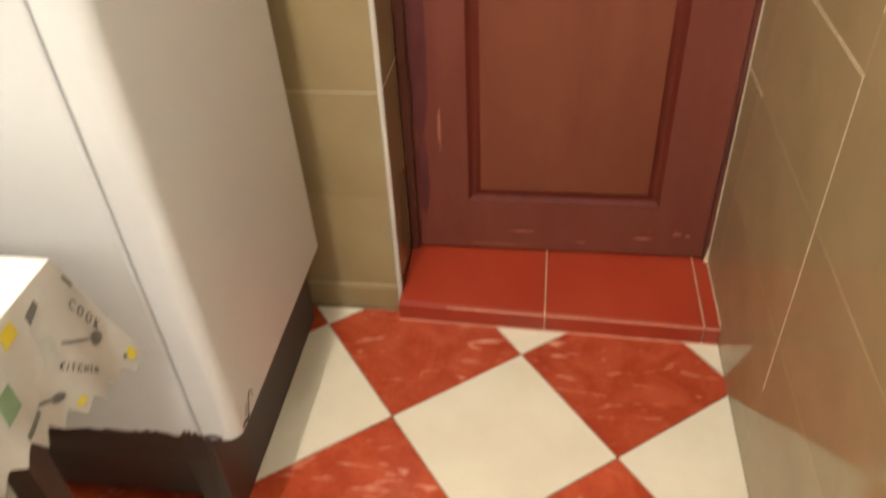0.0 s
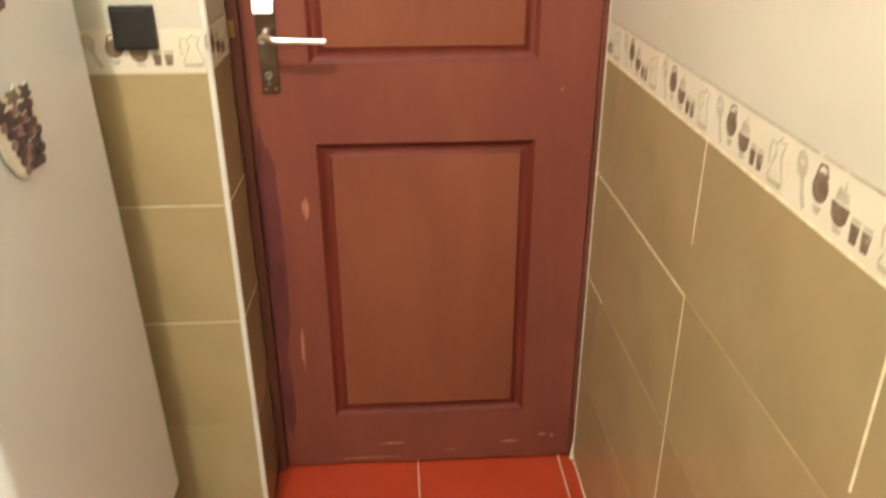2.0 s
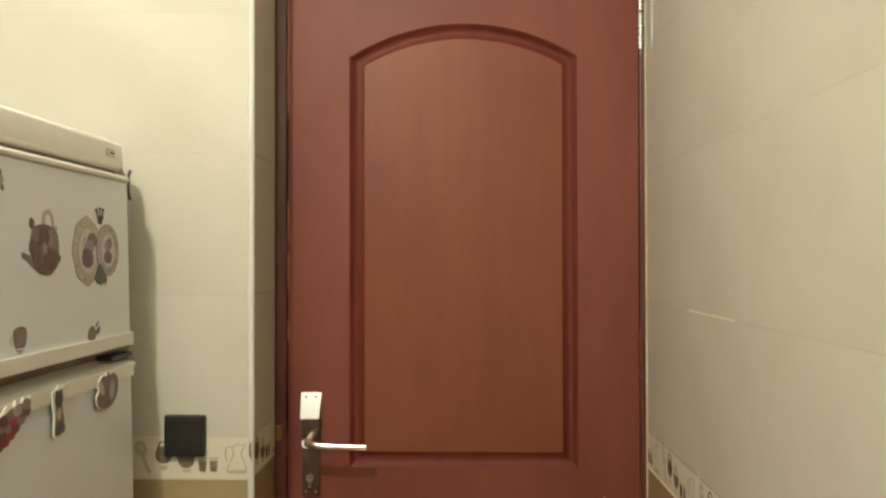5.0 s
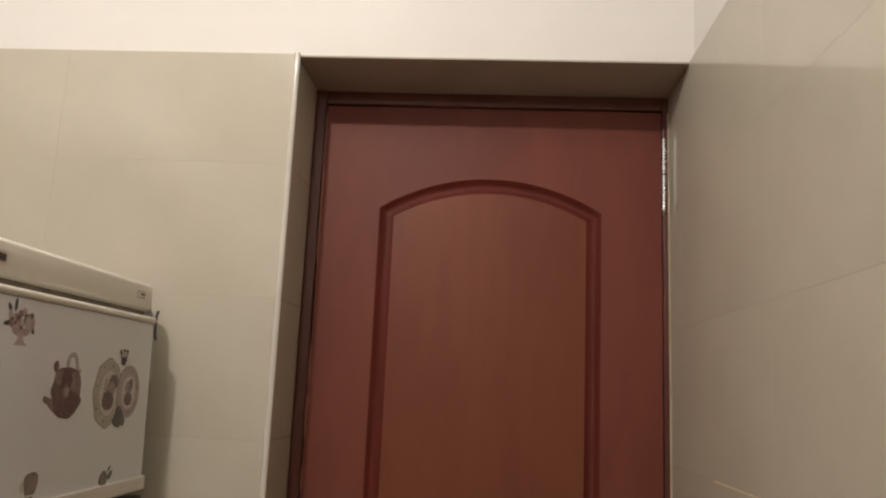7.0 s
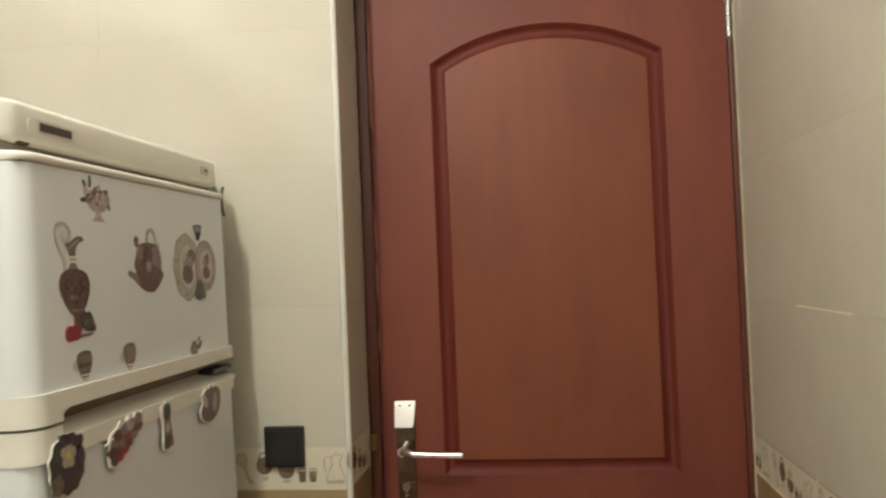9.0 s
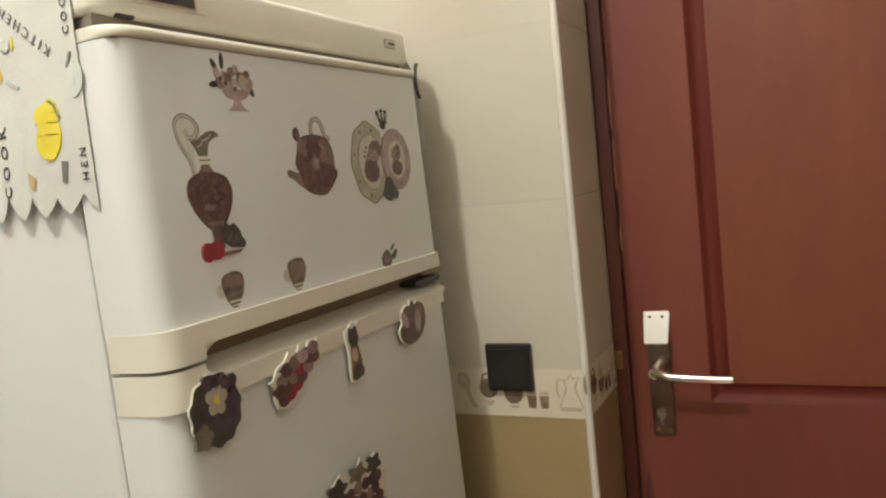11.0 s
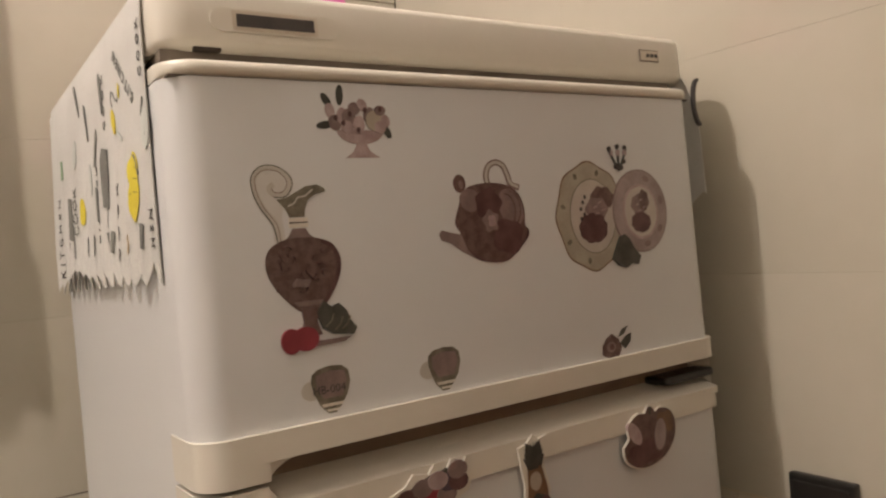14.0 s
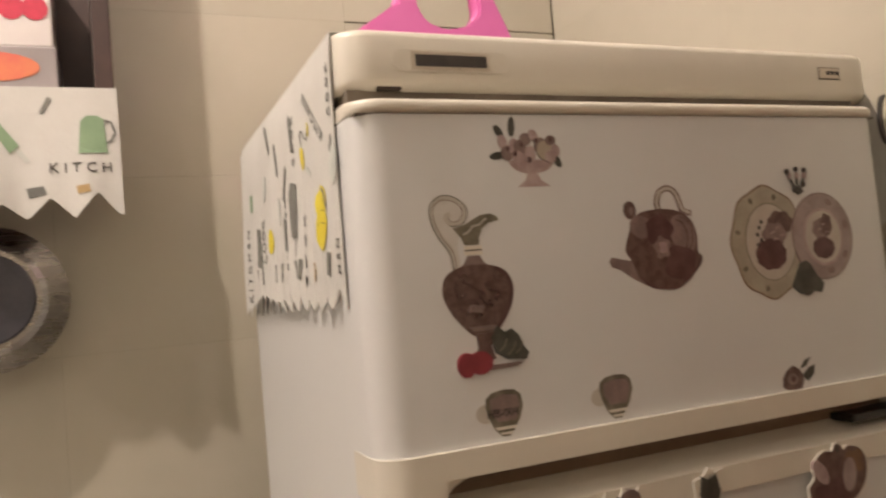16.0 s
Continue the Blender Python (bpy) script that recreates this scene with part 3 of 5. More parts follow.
def fridge():
    f = thing("refrigerator", "white two-door refrigerator with ivory top band, leaning slightly back", "refrigerator", FR)
    part("body", box(bm_new(), -0.480, -0.070, 0.004, FWID - 0.004, 0.262, 1.640, 0.006), M["enamel"], f)
    part("gasket", box(bm_new(), -0.072, -0.061, 0.016, FWID - 0.012, 0.275, 1.60), M["gasket"], f, "grey rubber door gasket")
    fd = part("freezer_door", curve_door(bm_new(), 1.346, 1.5905), M["enamel"], f, smooth=True)
    bm = moulded([(1.5915, 0.0010), (1.5922, 0.0026), (1.5936, 0.0038), (1.5955, 0.0043), (1.5980, 0.0041), (1.6000, 0.0030), (1.6012, 0.0012), (1.6018, -0.0015)], FWID, 0.025)
    part("top_trim", bm, M["cap"], fd, "ivory plastic trim along the upper edge", smooth=True)
    part("seam", box(bm_new(), -0.058, -0.003, 0.004, FWID - 0.004, 1.5903, 1.5917), M["gasket"], fd)
    # lip under the freezer door: solid at its near end, hollowed into a long grip
    bm = lip(bm_new(), 1.327, 1.3465, 0.0, FWID, out=0.0055)
    lip(bm, 1.314, 1.327, 0.0, 0.046, far_round=False, out=0.0055)
    lip(bm, 1.3165, 1.327, FWID - 0.009, FWID, near_round=False)
    prism(bm, [(0.046, 1.3272), (0.070, 1.3272), (0.060, 1.3250), (0.052, 1.3212), (0.048, 1.3175), (0.046, 1.314)], 0.060, lambda u, v, w: (-0.058 + w, u, v))
    part("grip_lip", bm, M["cap"], fd, "ivory plastic grip", smooth=True)
    # hollow of the grip: a scoop that rises to the lower lip
    bm = bm_new()
    prof = [(-0.060, 1.330), (-0.030, 1.328), (-0.034, 1.318), (-0.030, 1.309), (-0.014, 1.302), (0.0045, 1.2965), (0.0045, 1.290), (-0.060, 1.290)]
    prism(bm, prof, FWID - 0.054, lambda u, v, w: (u, 0.044 + w, v))
    part("grip_hollow", bm, M["cap"], f, "hollow of the ivory grip")
    # brown plastic, with the shade under the lip added to its colour
    part("grip_back", box(bm_new(), -0.036, -0.0285, 0.047, FWID - 0.012, 1.3085, 1.3268), M["grip_brown_shaded"], f, "brown back of the grip, darkened for the lip's shade")
    # lower door
    bm = curve_door(bm_new(), 0.268, 1.282)
    ld = part("lower_door", bm, M["enamel"], f, smooth=True)
    bm = lip(bm_new(), 1.276, 1.2962, 0.0, FWID, out=0.005)
    lip(bm, 1.2962, 1.3105, 0.0, 0.044, far_round=False, out=0.005)
    lip(bm, 1.2962, 1.3050, FWID - 0.009, FWID, near_round=False)
    prism(bm, [(0.044, 1.296), (0.070, 1.296), (0.058, 1.298), (0.050, 1.302), (0.044, 1.3095)], 0.060, lambda u, v, w: (-0.058 + w, u, v))
    part("grip_lip", bm, M["cap"], ld, "ivory plastic grip", smooth=True)
    part("crack", prism(bm_new(), [(0.0335, 1.2765), (0.0345, 1.2765), (0.0390, 1.2905), (0.0385, 1.2905)], 0.0012, lambda u, v, w: (0.0044 + w, u, v)), M["gasket"], ld, "thin crack in the grip")
    part("hinge", box(bm_new(), -0.030, -0.002, FWID - 0.080, FWID - 0.004, 1.3065, 1.3145, 0.003), M["black_plastic"], f, "black middle hinge")
    part("hinge", box(bm_new(), -0.055, -0.030, FWID - 0.010, FWID + 0.003, 1.600, 1.616, 0.002), M["black_plastic"], f, "small black hinge cover")
    # rust at the foot of the side and the corner of the door
    rng = random.Random(3)
    for x0, x1, h in ((-0.105, -0.068, 0.020), (-0.20, -0.12, 0.012), (-0.30, -0.19, 0.008)):
        n = 14
        pts = [(x0 + (x1 - x0) * k / n, 0.2625) for k in range(n + 1)] + [(x1 - (x1 - x0) * k / n, 0.268 + h * rng.uniform(0.25, 1.0) * math.sin(math.pi * (k + 0.5) / (n + 1))) for k in range(n + 1)]
        part("rust", prism(bm_new(), pts, 0.0008, lambda u, v, w: (u, 0.0042 - w, v)), M["rust"], f, "dark rust at the lower edge")
    for pts, w in (([(0.022, 0.274), (0.034, 0.278), (0.042, 0.272), (0.052, 0.276)], 0.0065), ([(0.046, 0.276), (0.058, 0.288), (0.064, 0.300), (0.074, 0.308)], 0.0035), ([(0.040, 0.284), (0.047, 0.291), (0.052, 0.301)], 0.0025), ([(0.074, 0.308), (0.080, 0.300), (0.078, 0.288)], 0.0020)):
        part("rust", prism(bm_new(), band(eased(pts, 3), w), 0.0006, lambda u, v, w: (w, u, v)), M["rust"], ld, "chipped rusty corner")
    part("rust", prism(bm_new(), band([(-0.060, 0.272), (-0.045, 0.277), (-0.030, 0.271)], 0.008), 0.0008, lambda u, v, w: (u, 0.0002 - w, v)), M["rust"], ld, "rusty lower corner")
    # top band, set back behind the doors
    C = -0.016
    bm = moulded([(1.6130, C - 0.0085), (1.6145, C - 0.0055), (1.6165, C - 0.0025), (1.6190, C - 0.0007), (1.6215, C), (1.6530, C), (1.6555, C - 0.0008), (1.6578, C - 0.0026), (1.6593, C - 0.0052), (1.6600, C - 0.0085)], FWID + 0.022, 0.026, 0.075)
    cap = part("top_band", bm, M["cap"], f, "ivory plastic control band", smooth=True)
    part("top_panel", box(bm_new(), -0.485, -0.0765, 0.0, FWID + 0.020, 1.6405, 1.659, 0.003), M["enamel"], f)
    part("shadow_gap", box(bm_new(), -0.068, -0.024, 0.006, FWID - 0.006, 1.6010, 1.6140), M["gasket"], f, "dark gap over the freezer door")
    part("slot", box(bm_new(), C - 0.014, C - 0.0030, 0.028, 0.048, 1.6132, 1.6168, 0.001), M["dark_gap"], cap, "dark slot")
    pl = part("name_plate", prism(bm_new(), [(0.040 + 0.0085 - 0.0085 * math.cos(a), 1.6355 - 0.0085 * math.sin(a)) for a in [math.pi * (k / 8 - 0.5) for k in range(9)]] + [(0.1315 + 0.0085 * math.cos(a), 1.6355 - 0.0085 * math.sin(a)) for a in [math.pi * (0.5 - k / 8) for k in range(9)]], 0.0016, lambda u, v, w: (C - 0.0005 + w, u, v)), M["cap"], cap, "raised plastic name plate")
    part("emblem", box(bm_new(), C + 0.0008, C + 0.0016, 0.056, 0.122, 1.6285, 1.6425), M["plate"], pl, "silver emblem field")
    part("lettering", box(bm_new(), C + 0.0014, C + 0.0021, 0.059, 0.119, 1.6310, 1.6400), M["ink"], pl, "dark bar in place of lettering")
    bd = part("badge", box(bm_new(), C - 0.001, C + 0.0010, 0.480, 0.506, 1.633, 1.643), M["plate"], cap, "small star rating badge")
    part("badge_rim", box(bm_new(), C - 0.0005, C + 0.0005, 0.479, 0.507, 1.632, 1.644), M["gasket"], bd)
    for k in range(3):
        part("mark", box(bm_new(), C + 0.0008, C + 0.0016, 0.4885 + k * 0.006, 0.4925 + k * 0.006, 1.6365, 1.640), M["ink"], bd)


fridge()
stand = thing("fridge_stand", "dark brown wooden stand closed with boards under the refrigerator", "stand")
for x in (-0.632, -1.0):
    for y in (0.775, 1.24):
        part("leg", box(bm_new(), x - 0.022, x + 0.022, y - 0.022, y + 0.022, 0.0, 0.20, 0.003), M["rack"], stand)
for a in ((-1.02, -0.605, 0.745, 0.765), (-1.02, -0.605, 1.275, 1.295)):
    part("rail", box(bm_new(), *a, 0.175, 0.258, 0.003), M["rack"], stand)
part("front_board", box(bm_new(), -0.608, -0.590, 0.745, 1.300, 0.002, 0.258, 0.003), M["rack"], stand, "dark brown front board down to the floor")
# added board that stands for the dark, shaded space inside the stand
part("shade_board", box(bm_new(), -1.00, -0.66, 0.768, 0.780, 0.045, 0.176, 0.002), M["rack"], stand, "dark board added for the shade under the refrigerator, gap over the floor")
part("back_board", box(bm_new(), -1.04, -1.02, 0.745, 1.295, 0.002, 0.258, 0.003), M["rack"], stand)
part("board", box(bm_new(), -1.02, -0.605, 0.765, 1.275, 0.244, 0.258, 0.002), M["rack"], stand)

# ---- switch ----
sw = thing("light_switch", "black square blank switch plate on the tiled wall", "light switch", Matrix.Translation((-0.502, FW, 1.1535)))
part("plate", box(bm_new(), -0.0365, 0.0365, -0.011, 0, -0.0365, 0.0365, 0.003), M["black_plastic"], sw)
part("rocker", box(bm_new(), -0.031, 0.031, -0.0125, -0.010, -0.031, 0.029, 0.001), M["black_plastic"], sw)

# ---- two pendants along the kitchen ----
for lx, ly, lz, watts, tint in LAMPS:
    lampt = thing("pendant_lamp", "bare bulb socket hanging on a short cord from the ceiling", "lamp", Matrix.Translation((lx, ly, CEIL)), "pendant lamps")
    part("canopy", rod(bm_new(), (0, 0, -0.022), (0, 0, 0), 0.022, 0.035), M["plastic_white"], lampt)
    part("cord", rod(bm_new(), (0, 0, lz - CEIL + 0.089), (0, 0, -0.022), 0.003), M["plastic_white"], lampt)
    part("socket", rod(bm_new(), (0, 0, lz - CEIL + 0.052), (0, 0, lz - CEIL + 0.089), 0.014, 0.011), M["black_plastic"], lampt)


# ---- stickers on the refrigerator ----
def sticker(name, label, category, y, z, pieces, base=0.0, group="stickers on the refrigerator"):
    """Flat pieces on the leaning front; outlines in millimetres from the lower corner at y, z. Later pieces lie on earlier ones."""
    t = thing(name, label, category, FR @ Matrix.Translation((base, y - 0.731, z)), group)
    for k, (part_name, mat, pts, *rest) in enumerate(pieces):
        h = 0.0003 + 0.00005 * k + (rest[0] if rest else 0)
        part(part_name, prism(bm_new(), [(u / 1000, v / 1000) for u, v in pts], h), M[mat], t)
    return t


def wavy(cu, cv, ru, rv, n, amp, seed, pts=44):
    rng = random.Random(seed)
    ph = rng.uniform(0, 6)
    return [(cu + (ru + amp * math.sin(n * a + ph) + rng.uniform(-0.4, 0.4)) * math.cos(a), cv + (rv + amp * math.sin(n * a + ph) + rng.uniform(-0.4, 0.4)) * math.sin(a)) for a in [2 * math.pi * k / pts for k in range(pts)]]


sticker("jug_sticker", "brown wine jug sticker with curled handle and red fruit", "sticker", 0.783, 1.395, [
    ("film", "vinyl_film", eased([(14, 80), (13, 92), (5, 103), (0.5, 115), (0.5, 127), (8, 134.5), (20, 134), (31, 127), (31, 117), (25, 109), (21, 98), (22, 84), (21, 80)], 3)),
    ("handle", "vinyl_clear", band(eased([(18, 80), (16, 93), (8, 104), (3, 116), (3, 126), (11, 132.5), (22, 131), (29, 123), (25, 114.5), (17, 113.5), (13.5, 118), (17, 121)]), 4.2)),
    ("handle_line", "vinyl_mauve", band(eased([(18.6, 80), (16.6, 93), (8.8, 104), (4, 116), (4, 126), (11, 131), (21, 129.6), (27, 123), (24, 116), (18, 115), (15, 118)]), 0.6)),
    ("handle_line", "vinyl_leaf", band(eased([(16, 80), (14, 92), (6, 104), (1.2, 116), (1.4, 127), (10, 134.2), (22.5, 132.6), (31, 123), (26, 112.6), (16, 111.8)]), 0.7)),
    ("neck", "vinyl_mauve", [(28, 89), (38, 89), (41, 84), (48, 79), (19, 79), (25, 84)]),
    ("body", "vinyl_brown", eased([(30, 29), (24, 33), (14, 44), (7, 56), (5.5, 66), (9, 75), (18, 80.5), (32, 82.5), (48, 81), (58, 76), (63, 67), (61, 54), (54, 42), (47, 33), (42, 29)], 4)),
    ("spout", "vinyl_olive", [(26.7, 97), (24, 103), (18, 110), (26, 111.5), (33, 115), (41, 119), (50, 120), (55.5, 117), (56, 114.5), (48, 113), (42, 109), (39, 103), (38, 97)]),
    ("spout_pattern", "vinyl_clear", band([(26, 105), (31, 107), (34, 111), (40, 112), (46, 116.5)], 1.2)),
    ("collar", "cap", [(26, 96.5), (40, 96.5), (40.5, 93), (40, 89.6), (26, 89.6), (25.5, 93)]),
    ("collar_line", "ink", [(26, 93.6), (40, 93.6), (40, 92.6), (26, 92.6)]),
    ("belt", "vinyl_mauve", [(24, 37), (47, 37), (45, 33.6), (27, 33.6)]),
    ("side_tone", "vinyl_wine", band(eased([(47, 34), (55, 44), (60.4, 55), (61.6, 66), (57, 75), (49, 79)]), 3.2)),
    *[("scroll", "vinyl_wine", band(ellipse(u, v, r, r * 0.8, 7, a, a + 3.6), 0.6)) for k, (u, v, r, a) in enumerate(
        (14 + (7.4 * q + 3.1 * (q // 6)) % 38, 46 + (5.3 * q) % 30, 1.8 + q % 3 * 0.7, 1.7 * q) for q in range(22))],
    ("glint", "vinyl_mauve", wavy(31, 50, 7, 3, 4, 0.8, 52, 18)),
    ("foot", "vinyl_brown", [(29, 32), (44, 32), (40, 22), (43, 12), (26, 12), (30, 22)]),
    ("shadow", "vinyl_mauve", [(30, 8), (66, 8), (60, 5), (38, 4)]),
    ("leaf", "vinyl_leaf", [(40, 28), (46, 36), (52, 31), (58, 33), (64, 27), (66, 20), (71, 14), (68, 9), (60, 10), (52, 11), (44, 16)]),
    *[("leaf_fold", "vinyl_olive", band([(u, v), (u + 5, v + 4), (u + 7, v + 9)], 1.3)) for u, v in ((46, 17), (53, 14), (59, 14))],
    ("cherry", "vinyl_red", ellipse(19, 10, 7.5, 9, 18)),
    ("cherry", "vinyl_red", ellipse(30, 10.5, 10, 8.6, 18)),
])
sticker("flower_bowl_sticker", "pale flower bowl sticker with dark leaves", "sticker", 0.838, 1.533, [
    ("bowl", "vinyl_pink", ellipse(35, 22, 20, 11, 18, math.pi, 2 * math.pi)),
    ("foot", "vinyl_pink", [(31, 12), (39, 12), (42, 6), (50, 1), (21, 1), (28, 6)]),
    ("leaf", "vinyl_leaf", ellipse(8.6, 44, 3, 6, 12, tilt=0.6)),
    ("leaf", "vinyl_leaf", ellipse(20, 48, 3, 8, 12, tilt=-0.1)),
    ("leaf", "vinyl_leaf", ellipse(6, 25.5, 7, 3, 12, tilt=0.15)),
    ("leaf", "vinyl_leaf", ellipse(58, 21, 3, 6, 12, tilt=0.5)),
    *[("petal", m, ellipse(u, v, a, b, 12, tilt=c)) for u, v, a, b, c, m in (
        (11, 36, 4, 6, 0.2, "vinyl_pink"), (14, 27, 5, 6, 0.4, "vinyl_mauve"), (20, 33, 4, 6, -0.3, "vinyl_pink"), (26, 31, 6, 7, 0.2, "vinyl_mauve"),
        (24, 24, 5, 5, 0.0, "vinyl_pink"), (34, 26, 5, 7, -0.2, "vinyl_pink"), (31, 38, 5, 5, 0.1, "vinyl_mauve"), (38, 41, 4, 5, 0.5, "vinyl_pink"), (43, 34, 4, 6, -0.5, "vinyl_mauve"),
        (48, 29, 8, 8, 0.3, "vinyl_cream"), (52, 24, 5, 5, 0.0, "vinyl_pink"), (53, 37, 5, 4, 0.2, "vinyl_mauve"), (57, 29, 4, 5, 0.1, "vinyl_pink"))],
    *[("stamen", "vinyl_wine", ellipse(u, v, 1.5, 2.2, 8)) for u, v in ((15, 31), (27, 34), (40, 37), (21, 27), (53, 38), (33, 22))],
])
wider = lambda pts, s=1.14: [(u * s, v) for u, v in pts]
sticker("teapot_sticker", "dark brown teapot sticker with a ring handle", "sticker", 0.9345, 1.444, [(a, m, wider(p)) for a, m, p in (
    ("handle", "vinyl_mauve", band(eased([(49, 62), (46.5, 72), (49, 81), (56, 85), (63, 82), (66.5, 74), (69, 66), (77, 63)]), 5.4)),
    ("handle_line", "vinyl_clear", band(eased([(49, 62), (46.5, 72), (49, 81), (56, 85), (63, 82), (66.5, 74), (69, 67), (76, 63.5)]), 2.4)),
    ("spout", "vinyl_mauve", [(26, 27), (18, 27), (11, 28.5), (3, 31), (0.5, 28), (2, 23), (10, 20), (20, 12), (32, 5)]),
    ("knob", "vinyl_brown", ellipse(22, 68, 5.4, 7.5, 14)),
    ("body", "vinyl_brown", eased([(24, 14), (34, 4.5), (46, 1.5), (58, 1.5), (68, 8), (80, 20), (82, 27), (79, 31), (80, 44), (76, 57), (66, 65), (50, 68), (32, 66), (24, 60), (19, 48), (15, 36), (19, 28)], 3)),
    ("side_tone", "vinyl_mauve", ellipse(67, 46, 11, 17, 18, tilt=0.3)),
    ("side_line", "vinyl_brown", band(ellipse(62, 44, 9, 14, 12, -1.2, 1.6), 1.2)),
    ("side_line", "vinyl_brown", band(ellipse(65, 45, 11, 15.5, 12, -1.2, 1.5), 1.0)),
    ("lid", "vinyl_mauve", ellipse(30, 54, 9, 10, 14, tilt=0.5)),
    ("pattern", "vinyl_wine", wavy(46, 50, 12, 13, 5, 1.2, 21, 26)),
    ("pattern", "vinyl_wine", wavy(62, 22, 14, 15, 4, 1.4, 22, 26)),
    ("highlight", "vinyl_mauve", wavy(47, 36, 7, 9, 5, 1.2, 23, 22)),
    ("highlight", "vinyl_pink", wavy(48, 36, 3.6, 5, 4, 0.8, 24, 18)),
    ("outline", "vinyl_wine", band(eased([(24, 14), (34, 5), (46, 2), (58, 2), (68, 8.5), (80, 20), (81.6, 27)]), 1.4)),
    ("knob_eye", "vinyl_mauve", ellipse(23, 67, 2, 3.4, 10)))])
scallop = [(43 + (43 + 1.3 * math.cos(8 * a)) * math.cos(a), 53 + (50 + 1.3 * math.cos(8 * a)) * math.sin(a)) for a in [2 * math.pi * k / 64 for k in range(64)]]
sticker("plate_sticker", "two decorated plates sticker with dark fruit", "sticker", 1.062, 1.425, [
    ("rim_line", "vinyl_tan", scallop),
    ("plate", "vinyl_sage", [(43 + (u - 43) * 0.972, 53 + (v - 53) * 0.972) for u, v in scallop]),
    *[("dab", "vinyl_olive", ellipse(43 + 35.5 * math.cos(a), 53 + 41.5 * math.sin(a), 3.0, 2.2, 10, tilt=a)) for a in (1.25, 2.05, 2.9, 3.7, 4.5)],
    ("well_line", "vinyl_olive", ellipse(45, 53, 29, 34.5, 28)),
    ("well", "vinyl_well", ellipse(45, 53, 28.2, 33.7, 28)),
    ("fruit", "vinyl_brown", wavy(58, 69, 15, 11, 7, 0.9, 32, 30)),
    ("fruit", "vinyl_mauve", wavy(50, 59, 14, 11, 6, 0.9, 36, 30)),
    ("fruit", "vinyl_wine", wavy(44, 42, 18, 14, 9, 0.6, 31, 28)),
    *[("pip", "ink", ellipse(u, v, 1.7, 2.0, 8)) for u, v in ((33, 66), (30, 60), (34, 55), (30, 51), (36, 71))],
    *[("gleam", "vinyl_pink", band([(u, v), (u + 3, v + 2), (u + 5, v + 1)], 1.1)) for u, v in ((46, 60), (52, 64), (48, 54), (56, 57))],
    ("rim_line", "vinyl_mauve", ellipse(108, 55, 37.6, 40, 32)),
    ("plate", "vinyl_lilac", ellipse(108, 55, 36.6, 39, 32)),
    *[("dab", "vinyl_mauve", ellipse(108 + 30.5 * math.cos(a), 55 + 32.5 * math.sin(a), 4.5, 3.0, 12, tilt=a + 1.5)) for a in (-0.6, 0.3, 1.2, 4.9)],
    ("rim", "vinyl_pink", ellipse(108, 54, 24.5, 26.5, 28)),
    ("well", "vinyl_well", ellipse(108, 54, 22, 24, 28)),
    ("fruit", "vinyl_mauve", wavy(106, 61, 11, 10, 7, 0.7, 37, 28)),
    ("fruit", "vinyl_brown", wavy(113, 65, 7, 10, 6, 0.7, 35, 24)),
    ("fruit", "vinyl_wine", wavy(107, 44, 13.5, 10, 9, 0.5, 34, 26)),
    *[("gleam", "vinyl_pink", band([(u, v), (u + 2.4, v + 2), (u + 4, v + 1)], 0.9)) for u, v in ((102, 60), (107, 64), (104, 54), (111, 57))],
    ("leaf", "vinyl_leaf", [(64, 12), (70, 22), (76, 32), (82, 34), (88, 30), (94, 20), (102, 12), (98, 4), (90, 6), (82, 2), (72, 5)]),
    *[("sprig", "vinyl_leaf", band([(84, 94), (84 + d, 104), (84 + 1.9 * d, 114)], 1.2)) for d in (-6, 0, 6)],
    *[("sprig_tip", "ink", ellipse(84 + d, v, 1.8, 2.4, 8)) for d, v in ((-11, 115), (0, 117), (10, 116), (7, 103), (-4, 98), (3, 97))],
    *[("bud", "vinyl_pink", ellipse(84 + 1.5 * d, 111, 1.8, 3, 8)) for d in (-6, 0, 6)],
])
cup_shape = [(9, 30), (14, 33.5), (24, 35), (33, 34), (38, 30), (39, 22), (36, 13), (30, 5), (26, 1), (20, 1), (14, 7), (10, 16), (8, 24)]


def cup_sticker(y, z, lettered):
    t = sticker("cup_sticker", "small grey patterned cup sticker" + (" with a printed number" if lettered else ""), "sticker", y, z, [
        ("handle", "vinyl_clear", ellipse(8, 19, 8, 7, 14)),
        ("cup", "vinyl_olive", cup_shape),
        ("bowl", "vinyl_mauve", [(12, 29), (23, 31.5), (35, 30), (36, 22), (32, 12), (17, 12), (12, 20)]),
        ("stripe", "cap", [(14.5, 8.2), (32.5, 8.2), (31, 6), (16, 6)]),
        ("stripe", "cap", [(18, 4), (29, 4), (27.5, 2.4), (19.5, 2.4)]),
    ])
    if lettered:
        part("lettering", writing("HB-004", 0.0085, 0.0002, lambda u, v, w: (0.0005 + w, 0.0085 + u, 0.0155 + v)), M["ink"], t, "printed number")
    return t


def writing(text, size, h, place):
    """Letters of the built-in font as a mesh, with place() mapping u, v and height."""
    cu = bpy.data.curves.new("text", "FONT")
    cu.body, cu.size, cu.extrude, cu.resolution_u = text, size, h / 2, 2
    tmp = new("text", cu)
    me = bpy.data.meshes.new_from_object(tmp.evaluated_get(bpy.context.evaluated_depsgraph_get()))
    bpy.data.objects.remove(tmp)
    bm = bm_new()
    bm.from_mesh(me)
    bpy.data.meshes.remove(me)
    for v in bm.verts:
        v.co = Vector(place(v.co.x, v.co.y, v.co.z + h / 2))
    return bm


cup_sticker(0.806, 1.349, True)
